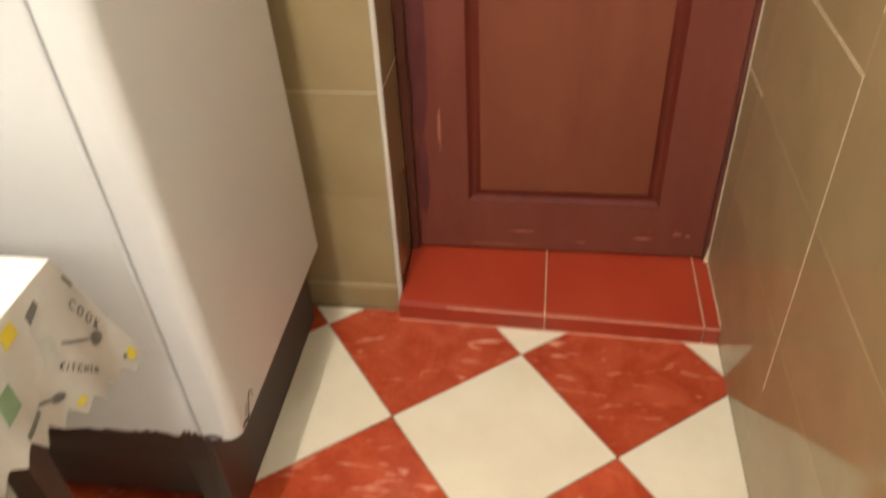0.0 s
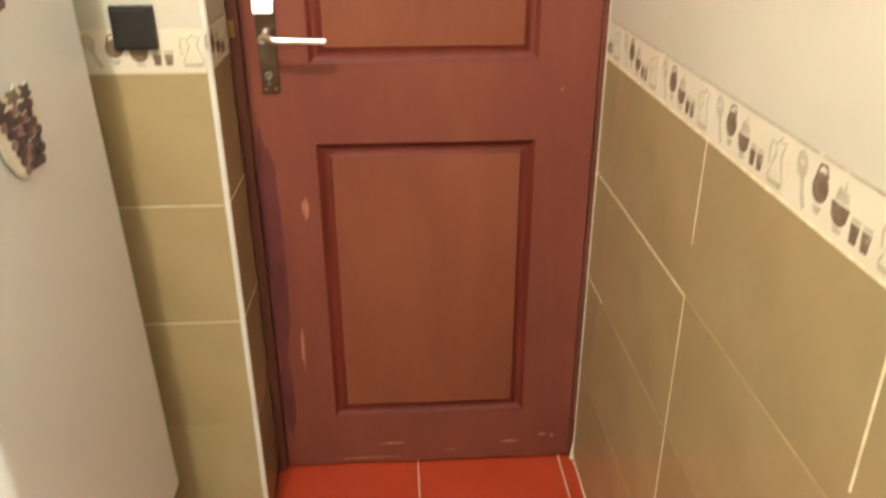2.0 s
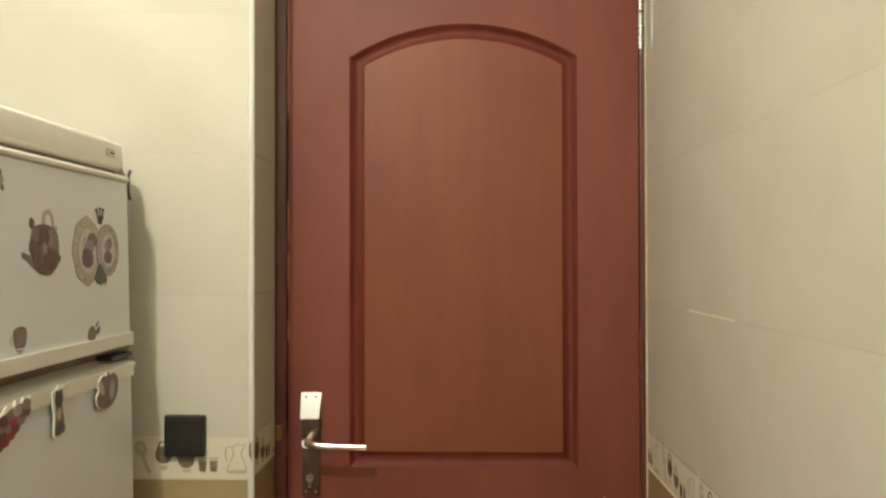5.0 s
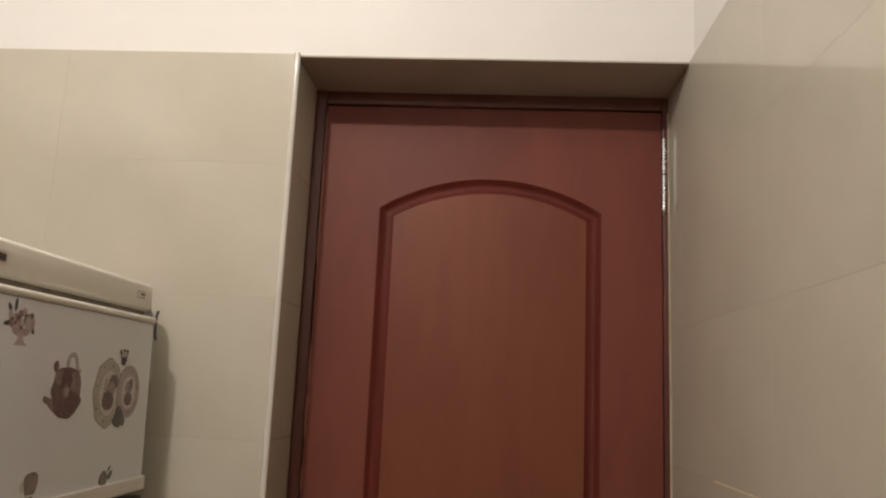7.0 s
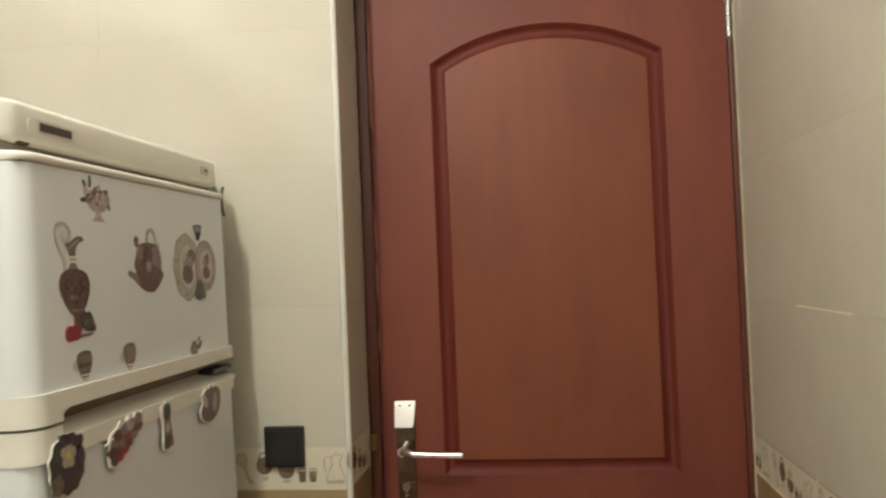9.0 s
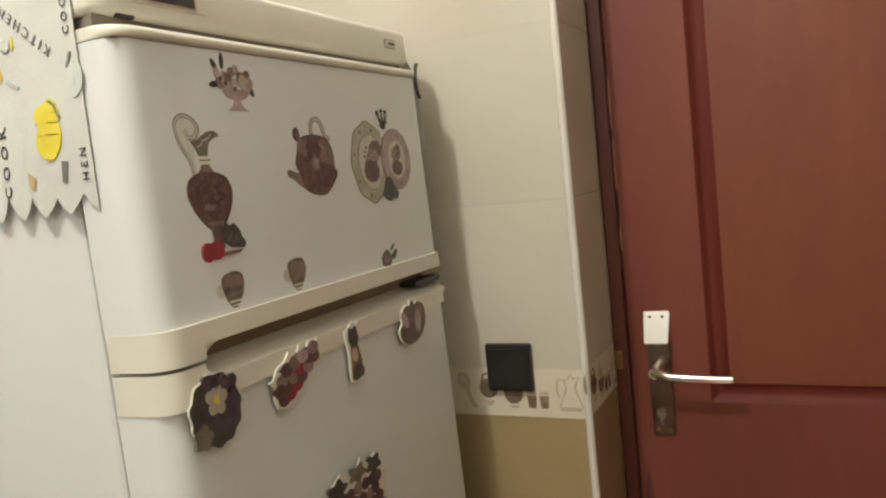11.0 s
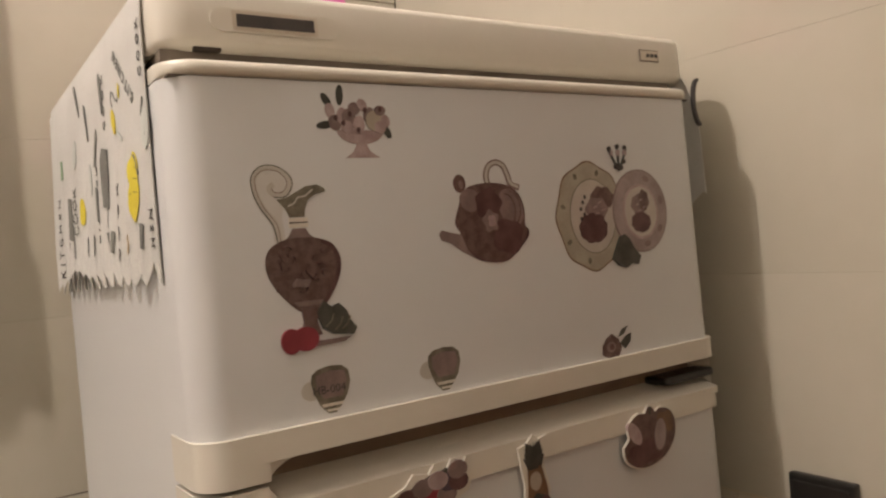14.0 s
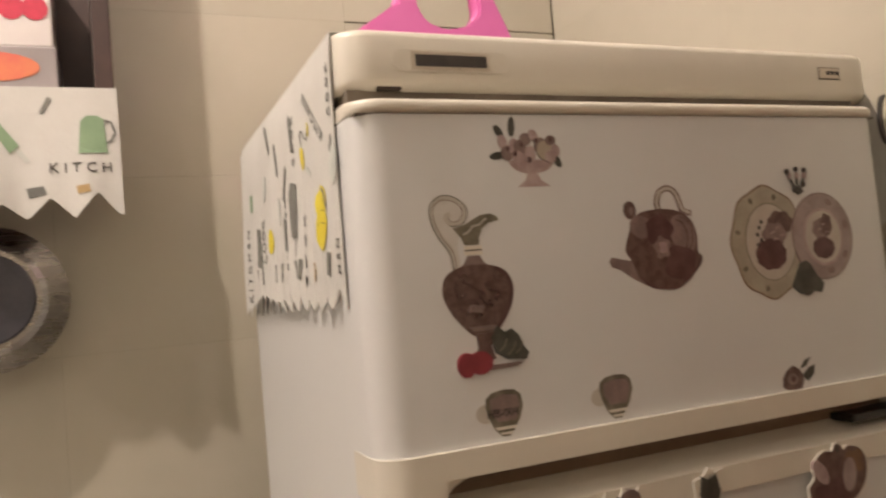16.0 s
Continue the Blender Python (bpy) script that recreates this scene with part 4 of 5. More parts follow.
cup_sticker(0.905, 1.348, False)
sticker("rose_sticker", "small dark rose sticker", "sticker", 1.100, 1.344, [
    ("bloom", "vinyl_brown", [(2, 6), (8, 3), (16, 1), (24, 3), (28, 10), (24, 19), (16, 24), (8, 20), (3, 14)]),
    ("leaf", "vinyl_leaf", [(26, 14), (34, 20), (42, 22), (40, 14), (32, 8)]),
    ("leaf", "vinyl_leaf", [(24, 20), (30, 27), (38, 29), (32, 22)]),
    ("petal", "vinyl_mauve", ellipse(14, 12, 6, 5, 12)),
    ("petal", "vinyl_wine", ellipse(15, 12, 3, 3, 10)),
])


# thick die-cut magnets on the lower door, white at their cut edge
def magnet(name, label, y, z, back, pieces, su=1.0, sv=1.0):
    fit = lambda p: [(u * su, v * sv) for u, v in p]
    t = sticker(name, label, "magnet", y, z, [("backing", "cap", fit(back), 0.0018)] + [(a, b, fit(c), 0.002) for a, b, c in pieces], 0.0052, "magnets on the refrigerator")
    return t


magnet("flower_magnet", "round dark flower magnet with pale blossom", 0.743, 1.233, wavy(29, 35, 27.2, 33.2, 11, 1.3, 1), [
    ("wreath", "vinyl_leaf", wavy(29, 35, 26.6, 32.6, 11, 1.3, 1)),
    ("flower", "vinyl_purple", wavy(36, 38, 17, 22, 7, 1.6, 2)),
    ("leaf", "vinyl_olive", wavy(12, 16, 9, 11, 5, 1.2, 3)),
    *[("petal", "vinyl_cream", ellipse(30 + 7 * math.cos(a), 44 + 9 * math.sin(a), 5, 6, 10)) for a in (0.2, 1.4, 2.7, 4.0, 5.2)],
    ("eye", "cloth_yellow", ellipse(30, 44, 3, 4, 10)),
    *[("petal", "vinyl_purple", ellipse(22 + 9 * k, 62 - 2 * k, 5, 6, 10)) for k in range(4)],
], su=1.18)
berries = [(14, 18, "vinyl_purple"), (24, 22, "vinyl_red"), (20, 32, "vinyl_wine"), (34, 30, "vinyl_red"), (30, 42, "vinyl_mauve"), (42, 38, "vinyl_wine"), (40, 50, "vinyl_red"), (14, 42, "vinyl_mauve"), (22, 54, "vinyl_wine"), (34, 60, "vinyl_mauve"), (52, 48, "vinyl_mauve"), (54, 60, "vinyl_purple"), (46, 64, "vinyl_pink"), (62, 58, "vinyl_wine"), (62, 70, "vinyl_mauve"), (10, 30, "vinyl_wine")]
magnet("berry_magnet", "berry bunch magnet in reds and mauves", 0.853, 1.235, [(2, 24), (5, 10), (14, 5), (26, 8), (36, 18), (46, 26), (56, 38), (70, 46), (74, 60), (70, 80), (66, 72), (58, 82), (54, 72), (44, 80), (40, 72), (28, 76), (22, 66), (10, 60), (4, 48), (-2, 46), (4, 38)],
       [("leaf", "vinyl_leaf", [(10, 56), (24, 62), (42, 72), (58, 74), (66, 66), (40, 60), (20, 50)])] + [("berry", m, ellipse(u, v, 8, 9.4, 12)) for u, v, m in berries], su=1.18, sv=0.76)
magnet("pineapple_magnet", "slim bottle-shaped pineapple magnet", 0.987, 1.228, [(3, 4), (12, 0), (22, 6), (25, 22), (21, 44), (22, 60), (26, 68), (18, 66), (14, 71), (9, 65), (1, 62), (2, 50), (4, 30), (2, 14)], [
    ("fruit", "vinyl_tan", [(4, 6), (12, 3), (21, 8), (23, 22), (19, 44), (7, 44), (6, 26)]),
    ("base", "vinyl_leaf", [(6, 5), (12, 3), (20, 7), (21, 18), (13, 22), (6, 16)]),
    ("sheen", "vinyl_cream", ellipse(13, 32, 5, 8, 12)),
    *[("leaf", "vinyl_leaf", [(8 + k, 42), (12 + k, 42), (11 + 2.2 * (k - 1.5) + 1.5, 66 - abs(k - 2))]) for k in range(5)],
    *[("leaf", "vinyl_leaf", [(7, 44 + 4 * k), (19, 44 + 4 * k), (22 - k, 53 + 4 * k), (13, 49 + 4 * k), (4 + k, 53 + 4 * k)]) for k in range(4)],
    ("cherry", "vinyl_wine", ellipse(20, 12, 4, 7, 12)),
], su=1.28)
fruit_edge = [(2, 30), (3, 18), (12, 8), (26, 3), (42, 4), (58, 10), (70, 22), (75, 36), (74, 50), (66, 60), (54, 63), (48, 60), (44, 66), (38, 67), (34, 61), (24, 62), (14, 56), (9, 46), (10, 38)]
magnet("fruit_plate_magnet", "oval magnet with pears and red fruit", 1.108, 1.237, eased(fruit_edge + fruit_edge[:1], 3)[:-1], [
    ("dish", "vinyl_brown", [(38 + (u - 38) * 0.97, 34 + (v - 34) * 0.96) for u, v in eased(fruit_edge + fruit_edge[:1], 3)[:-1]]),
    ("fruit", "vinyl_wine", wavy(30, 20, 22, 13, 4, 2, 5)),
    ("leaf", "vinyl_tan", wavy(60, 46, 11, 12, 4, 2, 6)),
    ("pear", "vinyl_pink", ellipse(18, 42, 7, 14, 16, tilt=0.5)),
    ("pear", "vinyl_lilac", ellipse(52, 34, 8, 17, 16, tilt=-0.15)),
    ("stem", "vinyl_leaf", band([(40, 58), (41, 66)], 2.5)),
], sv=0.88)
rngg = random.Random(12)
grapes = []
for r in range(7):
    for c in range(7 - r // 2):
        grapes.append((18 + c * 14 + r * 6 + rngg.uniform(-2, 2), 98 - r * 13 + rngg.uniform(-2, 2)))
grapes = [(u, v) for u, v in grapes if 4 < u < 108]
magnet("grape_magnet", "large bunch of dark grapes magnet with leaves", 0.905, 1.022, [(8, 76), (14, 48), (30, 20), (56, 5), (82, 8), (100, 30), (110, 64), (114, 92), (106, 112), (98, 128), (84, 118), (70, 132), (56, 114), (34, 128), (18, 120), (10, 100)], [
    ("leaf", "vinyl_leaf", wavy(26, 112, 15, 11, 5, 2.5, 8)),
    ("leaf", "vinyl_olive", wavy(62, 116, 14, 10, 5, 2.5, 9)),
    ("leaf", "vinyl_leaf", wavy(92, 114, 13, 11, 5, 2.5, 10)),
    *[("grape", ("vinyl_purple", "vinyl_purple", "vinyl_wine", "vinyl_mauve")[k % 4], ellipse(u * 0.9 + 6, v, 7.5, 7.5, 10)) for k, (u, v) in enumerate(grapes)],
], su=1.14, sv=0.94)


# ---- printed cloth over the refrigerator ----
def saw(x, width, depth, seed=0):
    t = (x / width) % 1.0
    return depth * (1 - abs(2 * t - 1)) * (0.8 + 0.2 * math.sin(7.3 * math.floor(x / width) + seed))


def sheet(us, rows, place, thick=0.0009):
    """A cloth as a grid: place(u, k) gives the point of row k at u; it gets a thickness."""
    bm = bm_new()
    g = [[bm.verts.new(place(u, k)) for u in us] for k in range(rows)]
    for a, b in zip(g, g[1:]):
        for i in range(len(us) - 1):
            bm.faces.new((a[i], a[i + 1], b[i + 1], b[i]))
    bmesh.ops.recalc_face_normals(bm, faces=bm.faces)
    bmesh.ops.solidify(bm, geom=list(bm.faces), thickness=thick)
    return bm


X0, X1 = -0.600, -1.030
SIDE = 0.731


def top_z(x):
    return (FR @ Vector((x + 0.563, 0, 1.661))).z + 0.0008


def fold(x, z):
    """How far the hanging side stands off the refrigerator."""
    d = max(0.0, min(1.0, (1.655 - z) / 0.18))
    e = max(0.0, min(1.0, (X0 - x) / 0.05))
    return 0.0022 + (0.3 + 0.7 * e) * 0.0045 * d * (0.6 + 0.4 * math.sin(x * 47)) * (1 - 0.7 * d ** 4) + e * 0.0022 * d ** 3 * (1 + math.sin(x * 190 + 3 * d))


def cloth_place(u, k):
    x, n = u, 26
    if k <= n:
        zb = 1.452 - 0.012 * (x - X0) / (X1 - X0) + saw(x - X0, 0.031, 0.026)
        z = zb + (top_z(x) - zb) * k / n
        f = fold(x, z)
        if k > n - 3:
            f *= (n - k) / 3 + 0.15
        return (x, SIDE - f, z)
    j = k - n
    if j <= 6:
        return (x, SIDE + (FWID) * j / 6, top_z(x))
    j -= 6
    d = j / 10
    return (x + 0.020 * min(1, 3 * d), SIDE + FWID + 0.027 * min(1, 1.8 * d) + 0.006 * d + 0.003 * d * math.sin(x * 90), top_z(x) - d * (0.175 + saw(x, 0.031, -0.02)))


us = [X0 + (X1 - X0) * i / 112 for i in range(113)]
cloth = thing("fridge_cloth", "white cloth printed with kitchen tools draped over the refrigerator, zigzag hem", "cloth")
part("cover", sheet(us, 26 + 6 + 10 + 1, cloth_place), M["cloth"], cloth, smooth=True)


def on_side(x, z, w):
    return (x, SIDE - fold(x, z) - 0.0006 - w, z)


def dense(pts, step=0.006):
    """The outline with points added on its long edges, so that it follows the folds."""
    out = []
    for i, p in enumerate(pts):
        q = pts[(i + 1) % len(pts)]
        n = max(1, int(math.hypot(q[0] - p[0], q[1] - p[1]) / step))
        out += [(p[0] + (q[0] - p[0]) * k / n, p[1] + (q[1] - p[1]) * k / n) for k in range(n)]
    return out


def cloth_print(mat, pts, name="print"):
    part(name, prism(bm_new(), dense(pts), 0.0004, on_side), M[mat], cloth)


def cloth_word(text, x, z, size, angle, mat="ink"):
    c, s = math.cos(angle), math.sin(angle)
    part("lettering", writing(text, size, 0.0004, lambda u, v, w: on_side(x + u * c - v * s, z + u * s + v * c, w)), M[mat], cloth, "printed word")


def mm(x, z, pts, angle=0.0, scale=1.0):
    c, s = math.cos(angle), math.sin(angle)
    return [(x + scale * (u * c - v * s) / 1000, z + scale * (u * s + v * c) / 1000) for u, v in pts]


MITT = eased([(-6, -27), (4, -27), (13, -19), (17, -6), (15, 4), (17, 12), (14, 20), (6, 24), (-2, 20), (-11, 17), (-14, 9), (-10, 2), (-14, -6), (-14, -18), (-6, -27)], 3)[:-1]


def kitchen_prints(x, z, s=1.0):
    cloth_print("cloth_yellow", mm(x, z, MITT, 0, s))
    for v in (12, 4, -6):
        cloth_print("cloth_olive", mm(x, z, band([(-13, v), (0, v + 1), (15, v - 1)], 0.8), 0, s))
    cloth_print("cloth_grey", mm(x, z, band([(4, 23), (12, 18), (17, 6)], 2.6), 0, s))


kitchen_prints(-0.645, 1.526)
cloth_print("cloth_pale", mm(-0.606, 1.562, ellipse(0, 0, 9, 15, 16, tilt=-0.2)))
for d in (-4, 0, 4):
    cloth_print("cloth_grey", mm(-0.606, 1.562, band([(d, -12), (d * 1.2, 0), (3, 14)], 0.5)))
cloth_print("cloth_grey", mm(-0.607, 1.578, band([(-6, -6), (0, 6)], 2.2)))
cloth_print("cloth_yellow", mm(-0.702, 1.582, ellipse(0, 0, 6.5, 11, 18, tilt=0.45)))
cloth_print("cloth_grey", mm(-0.702, 1.582, band([(-3, 9), (3, -9)], 0.8)))
cloth_print("cloth_yellow", mm(-0.676, 1.602, ellipse(0, 0, 2, 6, 10)))
cloth_print("cloth_grey", mm(-0.69, 1.596, band(eased([(-13, -2), (-16, 6), (-11, 10), (-4, 5), (3, 0), (9, 1), (12, 8)], 4), 1.2)))
cloth_print("cloth_pale", mm(-0.682, 1.566, band([(-8, 6), (8, -2)], 3.4)))
cloth_print("cloth_grey", mm(-0.741, 1.538, [(-13, -20), (10, -23), (13, 4), (12, 26), (-8, 30), (-15, 20)]))
cloth_print("cloth_grey", mm(-0.741, 1.508, band([(0, 8), (2, -8)], 2.0)))
for x, z, a in ((-0.815, 1.600, 0.3), (-0.742, 1.612, 0.2), (-0.775, 1.570, -0.5), (-0.855, 1.628, 0.5)):
    cloth_print("cloth_grey", mm(x, z, [(-3, -17), (3, -15), (4, 14), (0, 19), (-4, 14)], a))
cloth_print("cloth_grey", mm(-0.926, 1.518, [(-11, -18), (10, -22), (12, 22), (-10, 24)]))
cloth_print("cloth_grey", mm(-0.780, 1.522, [(-6, -14), (6, -16), (7, 14), (-5, 17)]))
cloth_print("cloth_pale", mm(-0.808, 1.547, ellipse(0, 0, 8, 15, 14, tilt=0.2)))
cloth_print("cloth_yellow", mm(-0.858, 1.522, ellipse(0, 0, 8, 13, 14)))
cloth_print("cloth_pale", mm(-0.880, 1.580, ellipse(0, 0, 7, 14, 14, tilt=-0.3)))
cloth_print("cloth_green", mm(-0.97, 1.575, [(-8, -10), (8, -10), (6, 10), (-6, 10)]))
cloth_print("cloth_tan", mm(-0.672, 1.483, [(-7, -3), (4, -8), (7, 2), (-5, 8)]))
for x in (-0.749, -0.728, -0.63, -0.80, -0.84, -0.90, -0.95):
    cloth_print("cloth_grey", mm(x, 1.488, [(-3, -9), (1, -10), (4, 8), (-2, 9)], 0.25 * math.sin(90 * x)))
up = math.pi / 2
cloth_word("C O O K", -0.699, 1.470, 0.0165, up)
cloth_word("H E N", -0.6045, 1.478, 0.0110, up)
cloth_word("K I T C H E N", -0.627, 1.590, 0.0125, radians(142), "cloth_grey")
cloth_word("C O O K", -0.6045, 1.598, 0.0105, up)
cloth_word("C O O K", -0.730, 1.580, 0.0120, up, "cloth_grey")
cloth_word("K I T C H E N", -0.990, 1.458, 0.0150, up)
cloth_word("K I T C H E N", -0.770, 1.488, 0.0115, up, "cloth_grey")
cloth_word("COOK", -0.885, 1.50, 0.016, up, "cloth_grey")
# prints on the far hanging side, just over the edge
part("print", prism(bm_new(), band([(SIDE + FWID + 0.031 - 0.009 * math.cos(a), 1.592 + 0.024 * math.sin(a)) for a in [math.pi * (k / 12 - 0.5) for k in range(13)]], 0.0035), 0.004, lambda u, v, w: (-0.5805 + w, u, v)), M["ink"], cloth)


# ---- pink plastic basket on the refrigerator ----
tz = top_z(-0.82) + 0.0012
basket = thing("pink_basket", "pink plastic carrier basket with a loop handle on the cloth", "basket", Matrix.Translation((-0.82, 0.906, tz + 0.001)) @ Matrix.Diagonal((1.2, 1.27, 1.27, 1)))
bm = bm_new()
prof = [(-0.086, 0.0), (0.074, 0.0), (0.076, 0.045), (0.068, 0.068), (0.054, 0.098), (0.047, 0.122), (0.030, 0.136), (0.0, 0.140), (-0.018, 0.132), (-0.026, 0.108), (-0.034, 0.080), (-0.048, 0.070), (-0.070, 0.058), (-0.086, 0.044)]
hole = [(-0.016, 0.040), (-0.008, 0.026), (0.010, 0.020), (0.030, 0.024), (0.042, 0.036), (0.040, 0.058), (0.034, 0.078), (0.020, 0.088), (0.002, 0.090), (-0.008, 0.082), (-0.013, 0.066), (-0.016, 0.052)]
hole = [(u, v + 0.042) for u, v in hole]


def ring_plate(bm, outer, inner, x0, x1):
    """A plate with a hole: each point of the inner outline is joined to the outer outline scaled on the same angle."""
    n = 40
    cu, cv = sum(p[0] for p in inner) / len(inner), sum(p[1] for p in inner) / len(inner)

    def at_angle(poly, a):
        best = 0.0
        d = (math.cos(a), math.sin(a))
        for i, p in enumerate(poly):
            q = poly[(i + 1) % len(poly)]
            ex, ey = q[0] - p[0], q[1] - p[1]
            den = d[0] * ey - d[1] * ex
            if abs(den) < 1e-12:
                continue
            t = ((p[0] - cu) * ey - (p[1] - cv) * ex) / den
            s = ((p[0] - cu) * d[1] - (p[1] - cv) * d[0]) / den
            if t > 0 and -1e-9 <= s <= 1 + 1e-9:
                best = max(best, t)
        return (cu + best * d[0], cv + best * d[1])

    rings = [[bm.verts.new((x, *at_angle(poly, 2 * math.pi * k / n))) for k in range(n)] for poly, x in ((outer, x0), (outer, x1), (inner, x1), (inner, x0))]
    for a, b in zip(rings, rings[1:] + rings[:1]):
        for k in range(n):
            bm.faces.new((a[k], a[(k + 1) % n], b[(k + 1) % n], b[k]))
    return bm


ring_plate(bm, prof, hole, 0.0, 0.022)
bmesh.ops.bevel(bm, geom=list(bm.edges), offset=0.003, segments=2, affect="EDGES", clamp_overlap=True)
part("handle", bm, M["pink"], basket, smooth=True)
bm = bm_new()
prism(bm, [(-0.088, 0.0), (0.076, 0.0), (0.078, 0.045), (0.06, 0.05), (-0.06, 0.05), (-0.090, 0.045)], 0.10, lambda u, v, w: (-w, u, v))
bmesh.ops.bevel(bm, geom=list(bm.edges), offset=0.004, segments=2, affect="EDGES")
part("tray", bm, M["pink"], basket)

# ---- wall shelf with boxes, cloth and a hanging pan ----
SX, SY, SZ, SL = -0.900, 0.585, 1.690, -1.0333
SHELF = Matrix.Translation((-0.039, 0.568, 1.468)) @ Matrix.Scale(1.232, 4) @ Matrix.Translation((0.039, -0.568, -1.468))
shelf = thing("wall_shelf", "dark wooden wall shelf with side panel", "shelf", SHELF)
part("board", box(bm_new(), SL, SX - 0.004, -0.25, SY, SZ - 0.018, SZ, 0.0015), M["rack"], shelf)
part("side_panel", box(bm_new(), SL, SX - 0.004, SY - 0.018, SY, SZ + 0.0005, 2.08, 0.0015), M["rack"], shelf)
part("side_panel", box(bm_new(), SL, SX - 0.004, -0.25, -0.232, SZ + 0.0005, 2.08, 0.0015), M["rack"], shelf)
part("back_panel", box(bm_new(), SL, SL + 0.006, -0.231, SY - 0.019, SZ + 0.0005, 2.08), M["rack"], shelf)
part("board", box(bm_new(), SL, SX - 0.004, -0.231, SY - 0.019, 2.062, 2.08, 0.0015), M["rack"], shelf)
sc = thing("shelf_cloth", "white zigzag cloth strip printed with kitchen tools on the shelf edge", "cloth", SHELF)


def shelf_off(y, z):
    d = max(0.0, min(1.0, (SZ - z) / 0.14))
    return 0.001 + 0.004 * d * (1 + math.sin(y * 60)) + 0.003 * d * d * math.sin(y * 150)


def shelf_place(u, k):
    zb = 1.559 + saw(u - SY, 0.043, 0.027, 2)
    if k <= 12:
        z = zb + (SZ + 0.002 - zb) * k / 12
        return (SX + shelf_off(u, z), u, z)
    return (SX - 0.03 * (k - 12), u, SZ + 0.002)


part("strip", sheet([SY + 0.002 - 0.0045 * i for i in range(150)], 17, shelf_place), M["cloth"], sc, smooth=True)
on_shelf = lambda y, z, w: (SX + shelf_off(y, z) + 0.0005 + w, y, z)


def shelf_print(mat, pts):
    part("print", prism(bm_new(), dense(pts), 0.0004, on_shelf), M[mat], sc)


for y0 in (0.562, 0.41, 0.26):
    shelf_print("cloth_green", mm(y0, 1.645, [(-14, -21), (13, -20), (11, 14), (5, 18), (-5, 18), (-11, 12)]))
    shelf_print("cloth_grey", mm(y0, 1.645, band([(11, 13), (18, 11), (21, 0), (17, -8), (13, -10)], 2.6)))
    shelf_print("cloth_green", mm(y0 - 0.077, 1.645, [(-22, 16), (-10, 16), (10, -12), (2, -20)]))
    shelf_print("cloth_pale", mm(y0 - 0.064, 1.620, band([(-4, 8), (4, -4)], 5)))
    shelf_print("cloth_grey", mm(y0 - 0.040, 1.675, band([(-6, -10), (2, 6)], 4)))
    part("lettering", writing("K I T C H" if y0 > 0.5 else "K I T C H E N", 0.0145, 0.0004, lambda u, v, w: on_shelf(y0 - 0.042 + u, 1.605 + v, w)), M["ink"], sc, "printed word")
    shelf_print("cloth_grey", mm(y0 - 0.055, 1.586, [(-8, 4), (8, 6), (10, -2), (-6, -6)]))
    shelf_print("cloth_tan", mm(y0 - 0.012, 1.588, [(-6, 3), (6, 5), (7, -3), (-5, -5)]))

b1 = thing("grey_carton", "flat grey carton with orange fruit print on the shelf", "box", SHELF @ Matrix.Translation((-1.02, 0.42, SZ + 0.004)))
part("carton", box(bm_new(), -0.004, 0.105, -0.16, 0.113, 0, 0.044, 0.002), M["box_grey"], b1)
part("fruit_print", prism(bm_new(), ellipse(0.052, 0.022, 0.045, 0.015, 20), 0.0006, lambda u, v, w: (0.1052 + w, u, v)), M["box_orange"], b1)
part("fruit_print", prism(bm_new(), ellipse(-0.05, 0.022, 0.045, 0.015, 20), 0.0006, lambda u, v, w: (0.1052 + w, u, v)), M["box_orange"], b1)
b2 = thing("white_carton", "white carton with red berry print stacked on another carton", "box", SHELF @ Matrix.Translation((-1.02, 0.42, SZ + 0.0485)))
part("carton", box(bm_new(), -0.004, 0.100, -0.16, 0.110, 0, 0.115, 0.002), M["box_white"], b2)
for k in range(22):
    part("berry_print", prism(bm_new(), ellipse(-0.12 + (k % 11) * 0.0215, 0.040 + (k // 11) * 0.022, 0.0125, 0.0125, 12), 0.0005 + 0.0001 * (k % 3), lambda u, v, w: (0.1002 + w, u, v)), M["box_red"], b2)

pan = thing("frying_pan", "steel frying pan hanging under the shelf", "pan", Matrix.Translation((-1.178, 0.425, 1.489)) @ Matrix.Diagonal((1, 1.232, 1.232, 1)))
bm = bm_new()
prof = [(0.000, 0.052), (0.004, 0.055), (0.036, 0.074), (0.039, 0.076), (0.036, 0.0775), (0.002, 0.058), (-0.002, 0.052)]
n = 36
rings = [[bm.verts.new((0.02 - x, r * math.cos(2 * math.pi * k / n), r * math.sin(2 * math.pi * k / n))) for k in range(n)] for x, r in prof]
for a, b in zip(rings, rings[1:]):
    for k in range(n):
        bm.faces.new((a[k], a[(k + 1) % n], b[(k + 1) % n], b[k]))
bm.faces.new(rings[0])
bm.faces.new(rings[-1])
part("bowl", bm, M["steel"], pan, smooth=False)
part("base", rod(bm_new(), (0.0222, 0, 0), (0.0245, 0, 0), 0.047, 0.045, 32), M["steel_dark"], pan, "dark pan base")
part("handle", tube(bm_new(), [(0.0, 0, 0.070), (0.004, 0, 0.10), (0.004, 0, 0.17), (0.002, 0, 0.186)], [0.008, 0.007, 0.009, 0.006], 10), M["black_plastic"], pan)

# ---- low table with a cloth beside the refrigerator ----
table = thing("low_table", "low dark wooden table beside the refrigerator", "table")
part("tabletop", box(bm_new(), LW + 0.01, -0.612, -0.45, 0.605, 0.735, 0.755, 0.002), M["rack"], table)
